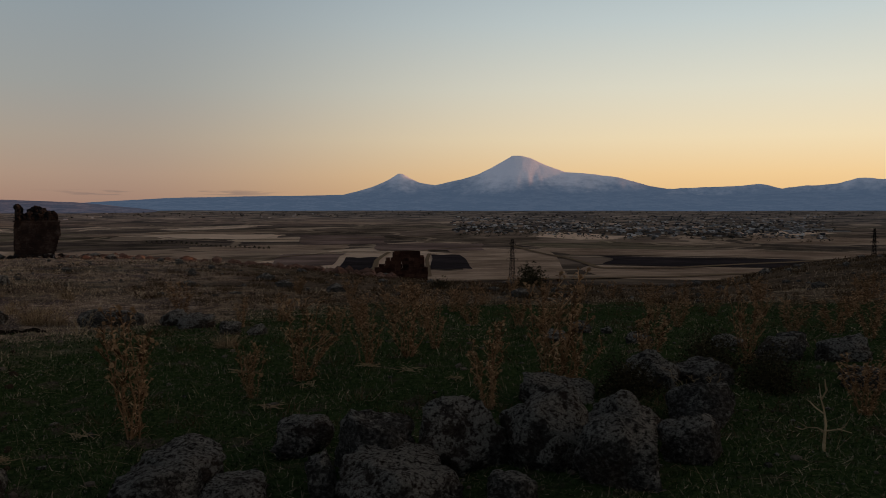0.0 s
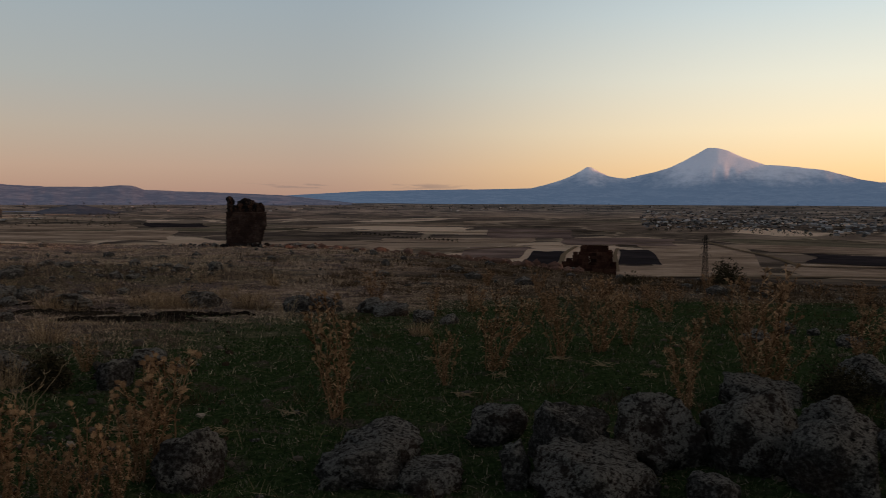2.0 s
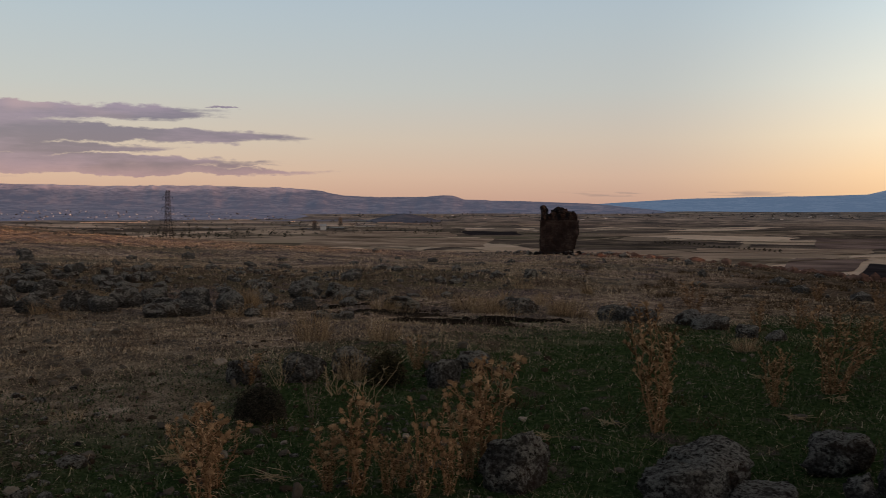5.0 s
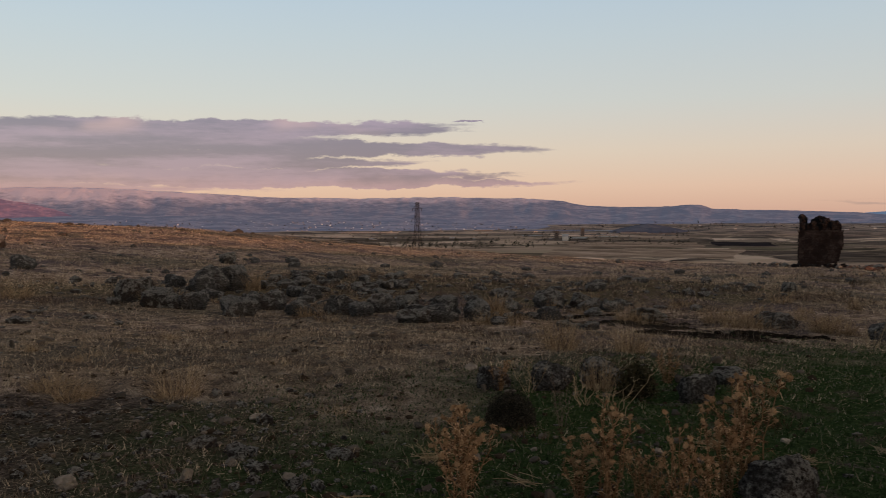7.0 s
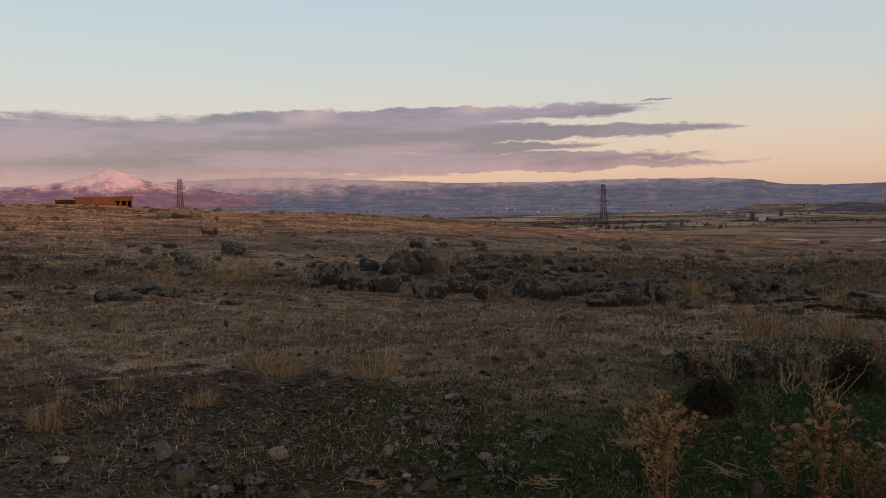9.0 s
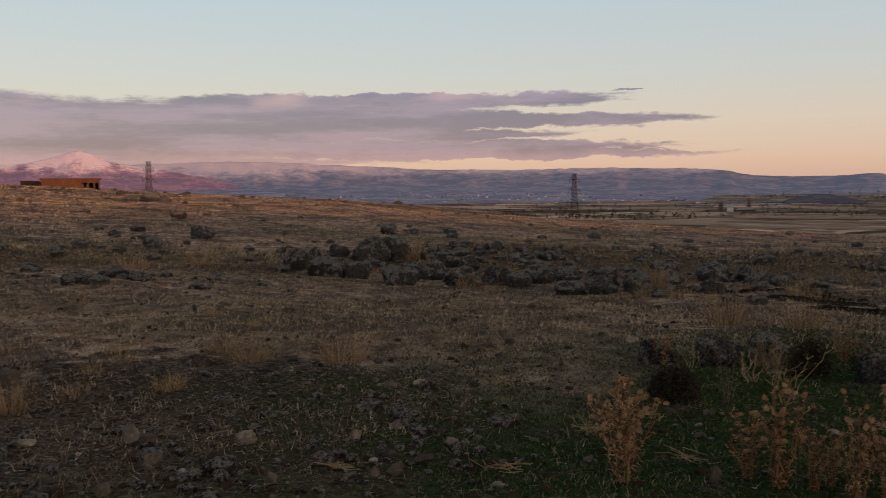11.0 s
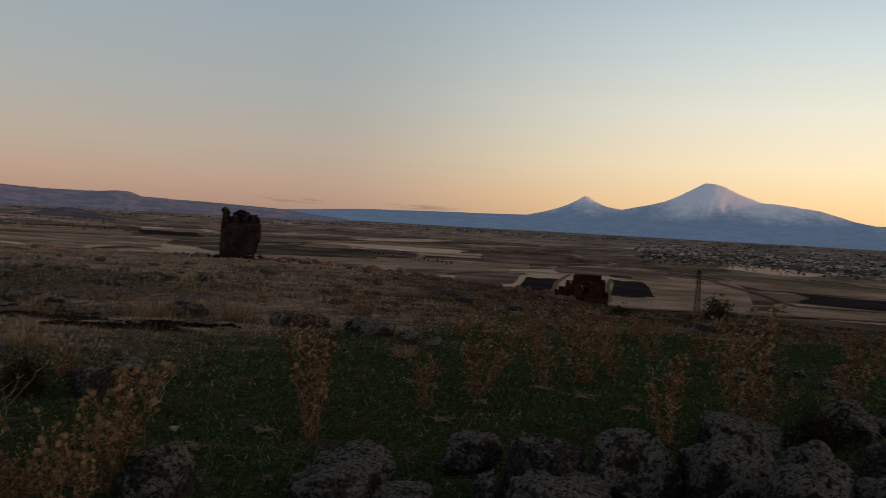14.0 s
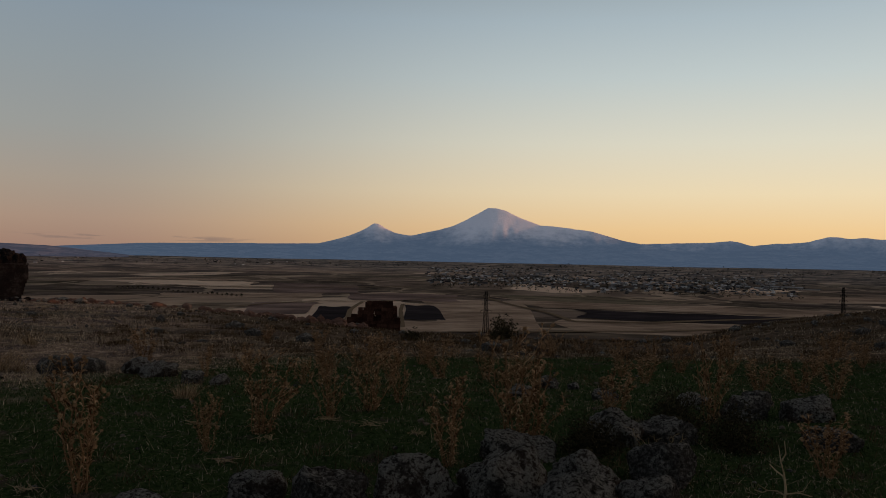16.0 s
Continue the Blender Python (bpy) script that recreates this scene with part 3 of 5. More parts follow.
ridge_range("backdrop_cone", "far rose-lit snowy mountain cone with a rosy haze glow", [
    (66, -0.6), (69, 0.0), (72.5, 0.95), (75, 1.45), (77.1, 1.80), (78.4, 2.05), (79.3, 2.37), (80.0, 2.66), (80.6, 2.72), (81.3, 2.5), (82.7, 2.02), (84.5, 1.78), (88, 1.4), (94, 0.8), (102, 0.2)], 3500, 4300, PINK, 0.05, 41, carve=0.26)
# Added out of view: its crest keeps the low sun off the plain.
ridge_range("backdrop_west", "unseen ridge added to the west, blocking the low sun", [
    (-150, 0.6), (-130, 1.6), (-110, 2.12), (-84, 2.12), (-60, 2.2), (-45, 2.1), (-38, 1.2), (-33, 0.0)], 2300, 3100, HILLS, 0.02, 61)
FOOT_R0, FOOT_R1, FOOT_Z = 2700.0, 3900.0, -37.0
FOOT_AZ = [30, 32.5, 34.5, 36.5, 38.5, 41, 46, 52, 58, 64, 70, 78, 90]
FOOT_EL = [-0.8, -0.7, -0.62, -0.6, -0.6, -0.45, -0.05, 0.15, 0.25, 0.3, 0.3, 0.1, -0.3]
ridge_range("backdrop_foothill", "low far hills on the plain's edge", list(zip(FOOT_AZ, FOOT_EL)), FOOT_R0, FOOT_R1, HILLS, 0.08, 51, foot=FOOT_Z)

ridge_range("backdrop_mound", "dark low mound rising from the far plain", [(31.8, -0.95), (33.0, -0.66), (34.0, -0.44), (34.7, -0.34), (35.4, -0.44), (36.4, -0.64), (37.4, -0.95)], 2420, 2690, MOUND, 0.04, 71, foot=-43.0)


def foothill_z(a, r):
    """The height of the low far hills at an azimuth and a distance short of their crest."""
    crest = FOOT_R0 + 0.72 * (FOOT_R1 - FOOT_R0)
    peak = EYE + crest * math.tan(radians(float(np.interp(a, FOOT_AZ, FOOT_EL))))
    return FOOT_Z + (peak - FOOT_Z) * max(0.0, 1 - abs(r - crest) / (crest - FOOT_R0)) ** 1.35



# ---- the plain: fields, tracks, town, far buildings ----
def draped(name, label, az0, az1, el0, el1, mat, lift=0.5, skew=0.0, taper=0.0):
    """A field on the plain between two azimuths and two elevations; skew slides its far edge sideways, taper draws its far corner in, in degrees."""
    s, n = Shape(), 16
    r0, r1 = plain_r(el0), plain_r(el1)
    verts = []
    for i in range(n + 1):
        for j in range(n + 1):
            u, v = i / n, j / n
            r = r0 + (r1 - r0) * v
            wob = 0.02 * math.sin(7 * u + az0) + 0.03 * math.sin(5 * v + az1)
            d = heading(az0 + (az1 - az0) * u + (skew + taper * u) * v + wob * (az1 - az0)) * (r * (1 + 0.006 * math.sin(9 * u + az0)))
            verts.append((d.x, d.y, land_z(d.x, d.y) + lift * 0.5 + r * 0.00012))
    s.add(verts, [(i * (n + 1) + j, (i + 1) * (n + 1) + j, (i + 1) * (n + 1) + j + 1, i * (n + 1) + j + 1) for i in range(n) for j in range(n)])
    return thing(name, label, "field", group="fields on the plain", kind="structure", mesh=s.mesh(name, mat))


draped("field_1", "dark ploughed field on the plain", 7.0, 4.85, -4.24, -3.37, PLOUGHED, 0.9, -0.7)
draped("field_2", "dark ploughed field on the plain", 0.75, -1.95, -4.12, -3.19, PLOUGHED, 0.9, 0.1, 0.85)
draped("field_3", "brown fallow field on the plain", 11.2, 7.2, -3.85, -3.08, FALLOW, 0.7, -1.0)
draped("field_16", "pale stubble below a dark ploughed field", 1.1, -2.3, -4.85, -4.2, STUBBLE, 0.45, 0.0)
draped("field_4", "pale stubble field on the plain", -2.1, -8.6, -4.75, -2.72, STUBBLE, 0.5, 2.0)
draped("field_5", "long dark ploughed strip on the plain", -10.5, -26.5, -3.75, -3.2, PLOUGHED, 0.9, 0.5)
draped("field_6", "pale stubble strip on the plain", -9.5, -30.0, -4.6, -3.8, STUBBLE, 0.5, 0.0)
draped("field_7", "pale stubble strip on the plain", -8.0, -30.0, -3.1, -2.62, STUBBLE, 0.6, 1.0)
draped("field_8", "dark ploughed strip on the plain", 4.0, -3.0, -2.85, -2.42, FALLOW, 0.9, 0.5)
draped("field_9", "brown fallow field on the plain", 9.0, 3.5, -2.40, -1.95, FALLOW, 0.9, 0.5)
draped("field_10", "pale stubble strip on the plain", 16.5, 6.5, -2.75, -2.40, STUBBLE, 0.7, -1.0)
draped("field_11", "pale stubble strip on the plain", 22.0, 12.0, -1.90, -1.75, STUBBLE, 0.7, 0.0)
draped("field_12", "dark ploughed field on the plain", 30.5, 27.0, -1.72, -1.45, PLOUGHED, 0.9, 0.4)
draped("field_13", "pale stubble field on the plain", 41.0, 29.0, -2.55, -2.0, STUBBLE, 0.6, 0.0)
draped("field_14", "pale stubble field on the plain", 40.0, 31.5, -1.9, -1.5, STUBBLE, 0.7, 0.0)
draped("field_15", "pale stubble strip on the plain", -19.0, -32.0, -2.05, -1.7, STUBBLE, 0.7, 0.0)


def track(name, label, points, width):
    """A dirt track through (azimuth, elevation) points of the plain."""
    s, verts = Shape(), []
    pts = []
    for (a0, e0), (a1, e1) in zip(points, points[1:]):
        for k in range(14):
            t = k / 14
            pts.append(heading(a0 + (a1 - a0) * t) * (plain_r(e0) + (plain_r(e1) - plain_r(e0)) * t))
    for i, p in enumerate(pts):
        d = (pts[min(i + 1, len(pts) - 1)] - pts[max(i - 1, 0)]).normalized()
        q = Vector((-d.y, d.x, 0)) * width / 2
        for e in (p - q, p + q):
            verts.append((e.x, e.y, land_z(e.x, e.y) + 0.8 + p.length * 0.00012))
    s.add(verts, [(2 * i, 2 * i + 1, 2 * i + 3, 2 * i + 2) for i in range(len(pts) - 1)])
    return thing(name, label, "track", group="dirt tracks", kind="structure", mesh=s.mesh(name, DIRT_ROAD))


track("road_1", "pale dirt track between fields", [(4.6, -4.6), (4.3, -3.6), (3.5, -3.0), (0.5, -2.8), (-2.1, -2.62), (-6, -2.5)], 5)
track("road_2", "pale dirt track between fields", [(0.9, -4.6), (1.05, -3.6), (0.9, -3.12), (-1.2, -3.05)], 4)
track("road_3", "pale dirt track between fields", [(3.5, -2.98), (6.2, -2.95), (11.5, -3.4), (14, -3.3)], 7)
track("road_4", "dirt track across stubble", [(-4.3, -2.52), (-6.4, -3.06), (-8.6, -3.52), (-10.1, -4.0)], 7)
track("road_5", "pale dirt road along the fields", [(-10.1, -4.0), (-15.0, -3.9), (-21.6, -3.38), (-26, -3.0), (-31, -2.9)], 12)
track("road_6", "pale dirt road below the hill", [(-2.0, -4.85), (-8.0, -4.7), (-15.0, -4.45), (-20.0, -4.1)], 10)
track("road_7", "pale dirt track between fields", [(16, -2.1), (11, -2.15), (6, -2.1), (0, -1.9)], 9)

rnd = random.Random(4)


def clump_tree(s, x, y, z, h, w, n=26):
    """Leaf clumps of one far tree."""
    for _ in range(n):
        a, b, u = rnd.uniform(0, 6.28), rnd.uniform(0, 1), rnd.uniform(0.25, 1)
        rr = w * 0.5 * math.sqrt(b) * math.sin(math.pi * min(u, 0.95)) ** 0.5
        p, q = Vector((x + rr * math.cos(a), y + rr * math.sin(a), z + h * u)), w * rnd.uniform(0.10, 0.2)
        s.add([p + Vector((rnd.uniform(-q, q), rnd.uniform(-q, q), rnd.uniform(-q, q))) for _ in range(4)], [(0, 1, 2), (0, 3, 1), (1, 3, 2), (0, 2, 3)])


def far_trees(name, label, n, az, el, h):
    s = Shape()
    for _ in range(n):
        p = spot(rnd.uniform(*az), plain_r(rnd.uniform(*el)))
        clump_tree(s, p.x, p.y, p.z - 0.5, rnd.uniform(*h), rnd.uniform(*h) * 0.9, 14)
    return thing(name, label, "trees", kind="stuff", mesh=s.mesh(name, FAR_TREE))


far_trees("town_trees", "bare dark trees between the houses of a far town", 900, (-1.0, -24.0), (-2.0, -0.7), (4, 8))
far_trees("village_trees", "dark trees round far sheds", 260, (32, 58), (-1.75, -0.95), (5, 10))
far_trees("plain_trees", "scattered dark trees far over the plain", 300, (-30, 40), (-0.75, -0.36), (6, 14))
far_trees("grove", "dark grove beyond the ridge", 150, (42, 57), (-1.95, -1.62), (6, 10))

# an orchard row
trunk = Shape()
trunk.tube([(0, 0, -0.6), (0.05, 0, 1.0), (0, 0.1, 2.6)], [0.22, 0.18, 0.1], 6)
trunk.tube([(0.02, 0, 1.2), (0.7, 0.2, 2.4), (1.0, 0.4, 3.4)], [0.12, 0.08, 0.03])
trunk.tube([(0.02, 0, 1.4), (-0.7, -0.2, 2.5), (-1.1, -0.1, 3.3)], [0.12, 0.08, 0.03])
trunk_mesh = trunk.mesh("trunk", TWIG)
crown = Shape()
clump_tree(crown, 0, 0, 1.0, 4.2, 4.6, 60)
crown_mesh = crown.mesh("crown", FAR_TREE)
for i in range(26):
    u = i / 25
    p = spot(18.6 - 7.4 * u, plain_r(-2.22 - 0.55 * u ** 1.6))
    t = thing("orchard_tree", "small dark tree in a row beside a stubble field", "tree", "orchard row", at=Matrix.Translation(p) @ pose(0, 0, 0, 0, 0, rnd.uniform(0, 360)))
    k = rnd.uniform(0.55, 1.0)
    t.scale = (k, k, k)
    part("trunk", trunk_mesh, t)
    part("crown", crown_mesh, t)

# the town: plain houses with pitched roofs
body = Shape()
body.box(-5, 5, -4, 4, -2, 4)
body_mesh = body.mesh("wall", PLASTER)
roof = Shape()
roof.add([(-5.5, -4.6, 3.9), (5.5, -4.6, 3.9), (5.5, 4.6, 3.9), (-5.5, 4.6, 3.9), (-5.5, 0, 6.4), (5.5, 0, 6.4)], [(0, 1, 5, 4), (2, 3, 4, 5), (1, 2, 5), (3, 0, 4), (3, 2, 1, 0)])
roof_mesh = roof.mesh("roof", ROOF)
pane = Shape()
pane.box(-1.6, 1.6, -4.05, -3.98, 1.2, 2.6)
pane_mesh = pane.mesh("window", GLASS)
for i in range(290):
    a = -1.0 - 21.5 * rnd.random() ** 0.9
    e = rnd.uniform(-0.75, -1.5) - 0.62 * math.exp(-((a + 14) / 6) ** 2) * rnd.random()
    p = spot(a, plain_r(e))
    h = thing("house", "small pale house with a sheet roof in a far town", "house", "town houses", at=Matrix.Translation(p) @ pose(0, 0, 0, 0, 0, a + rnd.choice((0, 90)) + rnd.uniform(-20, 20)))
    k = rnd.uniform(0.45, 0.85)
    h.scale = (k * rnd.uniform(0.8, 1.5), k, k * 0.9)
    part("wall", body_mesh, h)
    part("roof", roof_mesh, h)
    part("window", pane_mesh, h)
for i in range(46):
    a = rnd.uniform(33, 60)
    p = spot(a, plain_r(rnd.uniform(-1.35, -0.72)))
    h = thing("house", "small pale house beside far sheds", "house", "village houses", at=Matrix.Translation(p) @ pose(0, 0, 0, 0, 0, a + rnd.uniform(-30, 30)))
    k = rnd.uniform(0.4, 0.8)
    h.scale = (k * rnd.uniform(0.8, 1.6), k, k * 0.8)
    part("wall", body_mesh, h)
    part("roof", roof_mesh, h)
    part("window", pane_mesh, h)
# the crowded rows of small roofs behind them
def far_roofs(name, label, n, az_span, el_span, size, hill=None):
    s = Shape()
    for _ in range(n):
        a = rnd.uniform(*az_span)
        p, k = spot(a, plain_r(rnd.uniform(*el_span))), rnd.uniform(*size)
        if hill:
            r = rnd.uniform(*hill)
            p = heading(a) * r
            p.z = foothill_z(a, r) + 1.0
        x, y, q = k * rnd.uniform(0.8, 1.8), k * rnd.uniform(0.6, 1.0), radians(a + rnd.choice((0, 90)) + rnd.uniform(-20, 20))
        c, sn, h = math.cos(q), math.sin(q), k * rnd.uniform(0.5, 0.8)
        base = [(-x, -y, -6), (x, -y, -6), (x, y, -6), (-x, y, -6), (-x, -y, h), (x, -y, h), (x, y, h), (-x, y, h), (-x, 0, h * 1.5), (x, 0, h * 1.5)]
        s.add([(p.x + u * c - v * sn, p.y + u * sn + v * c, p.z + t) for u, v, t in base], [(0, 1, 5, 4), (1, 2, 6, 9, 5), (2, 3, 7, 6), (3, 0, 4, 8, 7), (4, 5, 9, 8), (6, 7, 8, 9)])
    return thing(name, label, "houses", kind="stuff", mesh=s.mesh(name, FAR_WALL))


far_roofs("town_roofs", "crowded small pale houses of a far town", 1000, (-23.5, -0.5), (-1.8, -0.65), (1.6, 3.4))
far_roofs("foothill_town", "pale specks of a far town below blue hills", 420, (42, 72), (-0.75, -0.40), (0.8, 1.7), (2800, 3300))
far_roofs("plain_farms", "scattered pale farms far over the plain", 120, (-30, 40), (-0.8, -0.40), (1.5, 3.6))

# long pale sheds
for a, e, ln in ((52.6, -0.92, 170), (36.6, -0.84, 120), (35.6, -0.98, 70), (38.2, -1.12, 60), (37.2, -1.22, 45), (39.1, -1.3, 40), (33.8, -1.05, 60), (24.3, -0.55, 50), (21.7, -0.62, 60), (42.0, -1.15, 45), (45.5, -0.8, 90), (-23, -1.35, 60), (-24.2, -1.42, 40)):
    h = thing("shed", "long low pale shed on the plain", "shed", "far sheds", at=Matrix.Translation(spot(a, plain_r(e))) @ pose(0, 0, 0, 0, 0, a + rnd.uniform(-12, 12)))
    h.scale = (ln / 10, 1.2, 0.45)
    part("wall", body_mesh, h)
    part("roof", roof_mesh, h)

# grain towers
for a, e, wd, dp, ht in ((40.45, -1.42, 9, 9, 19.0), (38.8, -1.15, 9, 8, 18.0)):
    t = thing("grain_tower", "dark concrete grain tower beside a low pale hall", "tower", "grain towers", at=Matrix.Translation(spot(a, plain_r(e))) @ pose(0, 0, 0, 0, 0, a))
    s = Shape()
    s.box(-wd / 2, wd / 2, -dp / 2, dp / 2, -2, ht)
    part("wall", s.mesh("wall", CONCRETE), t)
    s = Shape()
    s.box(-wd / 2 - 0.4, wd / 2 + 0.4, -dp / 2 - 0.4, dp / 2 + 0.4, ht, ht + 0.7)
    s.box(-wd / 4, wd / 4, -dp / 4, dp / 4, ht + 0.7, ht + 2.4)
    part("roof", s.mesh("roof", CONCRETE), t)
    for lv in range(4):
        s = Shape()
        s.box(-1.0, 1.0, -dp / 2 - 0.08, -dp / 2 + 0.05, 3 + lv * 3.8, 4.6 + lv * 3.8)
        part("window", s.mesh("window", GLASS), t)
h = thing("hall", "low pale hall at the foot of a grain tower", "hall", at=Matrix.Translation(spot(39.9, plain_r(-1.42))) @ pose(0, 0, 0, 0, 0, 40))
h.scale = (1.3, 1.6, 2.2)
part("wall", body_mesh, h)
part("roof", roof_mesh, h)


# ---- pylons ----
def pylon(az, r, top_el, label, foot=0.095):
    p = spot(az, r, 1.0)
    ht = EYE + r * math.tan(radians(top_el)) - p.z
    t = thing("pylon", label, "pylon", "power line pylons", at=Matrix.Translation(p) @ pose(0, 0, 0, 0, 0, az + 25))
    k = max(0.10, r * 0.00036)
    waist, base, tip = 0.62 * ht, foot * ht, 0.016 * ht

    def half(z):
        return base + (0.028 * ht - base) * z / waist if z < waist else 0.028 * ht + (tip - 0.028 * ht) * (z - waist) / (ht - waist)
    for sx, sy in ((-1, -1), (1, -1), (1, 1), (-1, 1)):
        s = Shape()
        s.tube([(sx * half(z), sy * half(z), z) for z in (0, waist, ht)], [k, k * 0.85, k * 0.6])
        part("leg", s.mesh("leg", STEEL), t)
    s = Shape()
    zs = [0.0]
    while zs[-1] < ht * 0.97:
        zs.append(min(ht, zs[-1] + max(1.5 * half(zs[-1]) * 2, 0.075 * ht)))
    corners = ((-1, -1), (1, -1), (1, 1), (-1, 1))
    for z0, z1 in zip(zs, zs[1:]):
        for i in range(4):
            (a, b), (c, d) = corners[i], corners[(i + 1) % 4]
            s.tube([(a * half(z0), b * half(z0), z0), (c * half(z1), d * half(z1), z1)], [k * 0.36, k * 0.36], 3)
            s.tube([(c * half(z0), d * half(z0), z0), (a * half(z1), b * half(z1), z1)], [k * 0.36, k * 0.36], 3)
            s.tube([(a * half(z1), b * half(z1), z1), (c * half(z1), d * half(z1), z1)], [k * 0.36, k * 0.36], 3)
    part("lattice", s.mesh("lattice", STEEL), t)
    for z, ln in ((0.66, 0.10), (0.79, 0.075), (0.92, 0.06)):
        s = Shape()
        for sx in (-1, 1):
            s.tube([(0, 0, z * ht), (sx * ln * ht, 0, z * ht)], [k * 0.8, k * 0.4])
            s.tube([(0, 0, (z + 0.05) * ht), (sx * ln * ht, 0, z * ht)], [k * 0.5, k * 0.4])
        arm = part("cross_arm", s.mesh("cross_arm", STEEL), t)
        for sx in (-1, 1):
            s = Shape()
            s.tube([(sx * ln * ht, 0, z * ht), (sx * ln * ht, 0, (z - 0.018) * ht), (sx * ln * ht, 0, (z - 0.035) * ht)], [k * 0.4, k * 0.7, k * 0.4], 6)
            part("insulator", s.mesh("insulator", STEEL), arm)
    return t


pylon(-4.5, 520, -2.10, "steel lattice pylon standing on the plain", 0.05)
pylon(-26.1, 900, -1.26, "steel lattice pylon standing far on the plain", 0.05)
pylon(49.5, 300, 1.09, "steel lattice pylon behind the stony ridge")
pylon(76.35, 330, 2.02, "tall steel lattice pylon behind the ridge")


# ---- rocks ----
def boulder(seed, subdiv, facets=13, rough=0.13, cut=0.37):
    """A weathered boulder about one metre across: a ball cut by random planes, then worn."""
    g = random.Random(seed)
    planes = []
    for ax in (Vector((1, 0, 0)), Vector((0, 1, 0)), Vector((0, 0, 1))):
        for sg in (-1, 1):
            n = (ax * sg + Vector((g.gauss(0, 0.22), g.gauss(0, 0.22), g.gauss(0, 0.16)))).normalized()
            planes.append((n, g.uniform(0.39, 0.50)))
    for _ in range(facets):
        n = Vector((g.gauss(0, 1), g.gauss(0, 1), g.gauss(0, 0.8))).normalized()
        planes.append((n, g.uniform(cut, 0.51)))
    bm = bmesh.new()
    bmesh.ops.create_icosphere(bm, subdivisions=subdiv, radius=1.0)
    off = Vector((seed * 3.7, seed * 1.3, seed * 2.1))
    for v in bm.verts:
        d = v.co.normalized()
        r = 0.60
        for n, k in planes:
            c = d.dot(n)
            if c > 0.05:
                r = min(r, k / c)
        r *= 1 + rough * noise.noise(d * 2.2 + off) + rough * 0.8 * noise.noise(d * 5.5 + off) + rough * 0.45 * noise.noise(d * 13 + off)
        v.co = d * r
    me = bpy.data.meshes.new("boulder")
    bm.to_mesh(me)
    bm.free()
    me.polygons.foreach_set("use_smooth", [True] * len(me.polygons))
    return me


BOULDERS, STONES_MESH = [], []
for i in range(12):
    m = boulder(i + 1, 4 if i < 8 else 3)
    m.materials.append(ROCK)
    BOULDERS.append(m)
for i in range(8):
    m = boulder(i + 40, 3, 9, 0.2, 0.2)
    m.polygons.foreach_set("use_smooth", [False] * len(m.polygons))
    m.materials.append(PALE)
    STONES_MESH.append(m)


def set_rock(az, r, wd, ht, name, label, group, meshes, sink=0.28):
    p = spot(az, r + wd * 0.3)
    full = ht / (1 - sink)
    o = thing(name, label, "rock", group, mesh=rnd.choice(meshes),
              at=Matrix.Translation((p.x, p.y, p.z + ht - full * 0.5)) @ pose(0, 0, 0, rnd.uniform(-13, 13), rnd.uniform(-13, 13), az + rnd.choice((0, 90, 180, 270)) + rnd.uniform(-25, 25)))
    o.scale = (wd * 1.05, wd * rnd.uniform(0.85, 1.15), full * 0.95)
    return o


PILE = [(9.0, 5.93, 0.39, 0.24), (4.4, 5.40, 0.54, 0.42), (-1.2, 5.55, 0.56, 0.43), (-6.7, 5.54, 0.62, 0.50), (-11.6, 5.26, 0.47, 0.42), (-15.8, 5.79, 0.42, 0.26), (-16.3, 6.86, 0.51, 0.34), (-11.9, 6.12, 0.49, 0.33),
        (2.9, 4.96, 0.73, 0.29), (-4.5, 4.94, 0.30, 0.18), (16.6, 5.48, 0.52, 0.25), (18.2, 5.12, 0.50, 0.23), (13.7, 5.05, 0.41, 0.15), (7.9, 5.14, 0.22, 0.26), (-13.5, 8.21, 0.51, 0.31), (-16.6, 8.52, 0.56, 0.23), (-7.4, 7.3, 0.6, 0.2), (28.8, 5.32, 0.42, 0.29)]
for q in PILE:
    set_rock(*q, "boulder", "dark basalt boulder blotched with pale lichen in short grass", "boulder heap", BOULDERS[:8])
OUTLIERS = [(21.7, 17.96, 0.72, 0.38), (19.9, 17.48, 0.68, 0.36), (17.0, 16.48, 0.53, 0.34), (15.7, 16.04, 0.73, 0.28), (13.6, 13.56, 0.40, 0.24), (12.0, 13.07, 0.34, 0.16), (-9.0, 13.17, 0.34, 0.20), (-10.6, 12.85, 0.22, 0.12), (-7.4, 11.53, 0.45, 0.15), (-21.1, 10.32, 0.54, 0.32), (-24.5, 10.29, 0.60, 0.32), (-21.7, 11.43, 0.44, 0.24), (-18.1, 11.27, 0.44, 0.18), (-26.1, 8.86, 0.46, 0.25), (-12.6, 11.39, 0.37, 0.15), (27.6, 18.89, 0.75, 0.40), (35.2, 19.47, 1.00, 0.31), (42.0, 8.41, 0.43, 0.30), (33.0, 8.28, 0.38, 0.29), (45.8, 8.39, 0.34, 0.26), (41.2, 24.79, 0.56, 0.32), (26.7, 28.65, 0.55, 0.40), (38.8, 8.7, 0.5, 0.3), (31.0, 9.0, 0.35, 0.2)]
for q in OUTLIERS:
    set_rock(q[0], q[1], q[2] * 0.9, q[3] * 0.85, "boulder", "dark weathered boulder half sunk in the turf", "scattered boulders", BOULDERS)
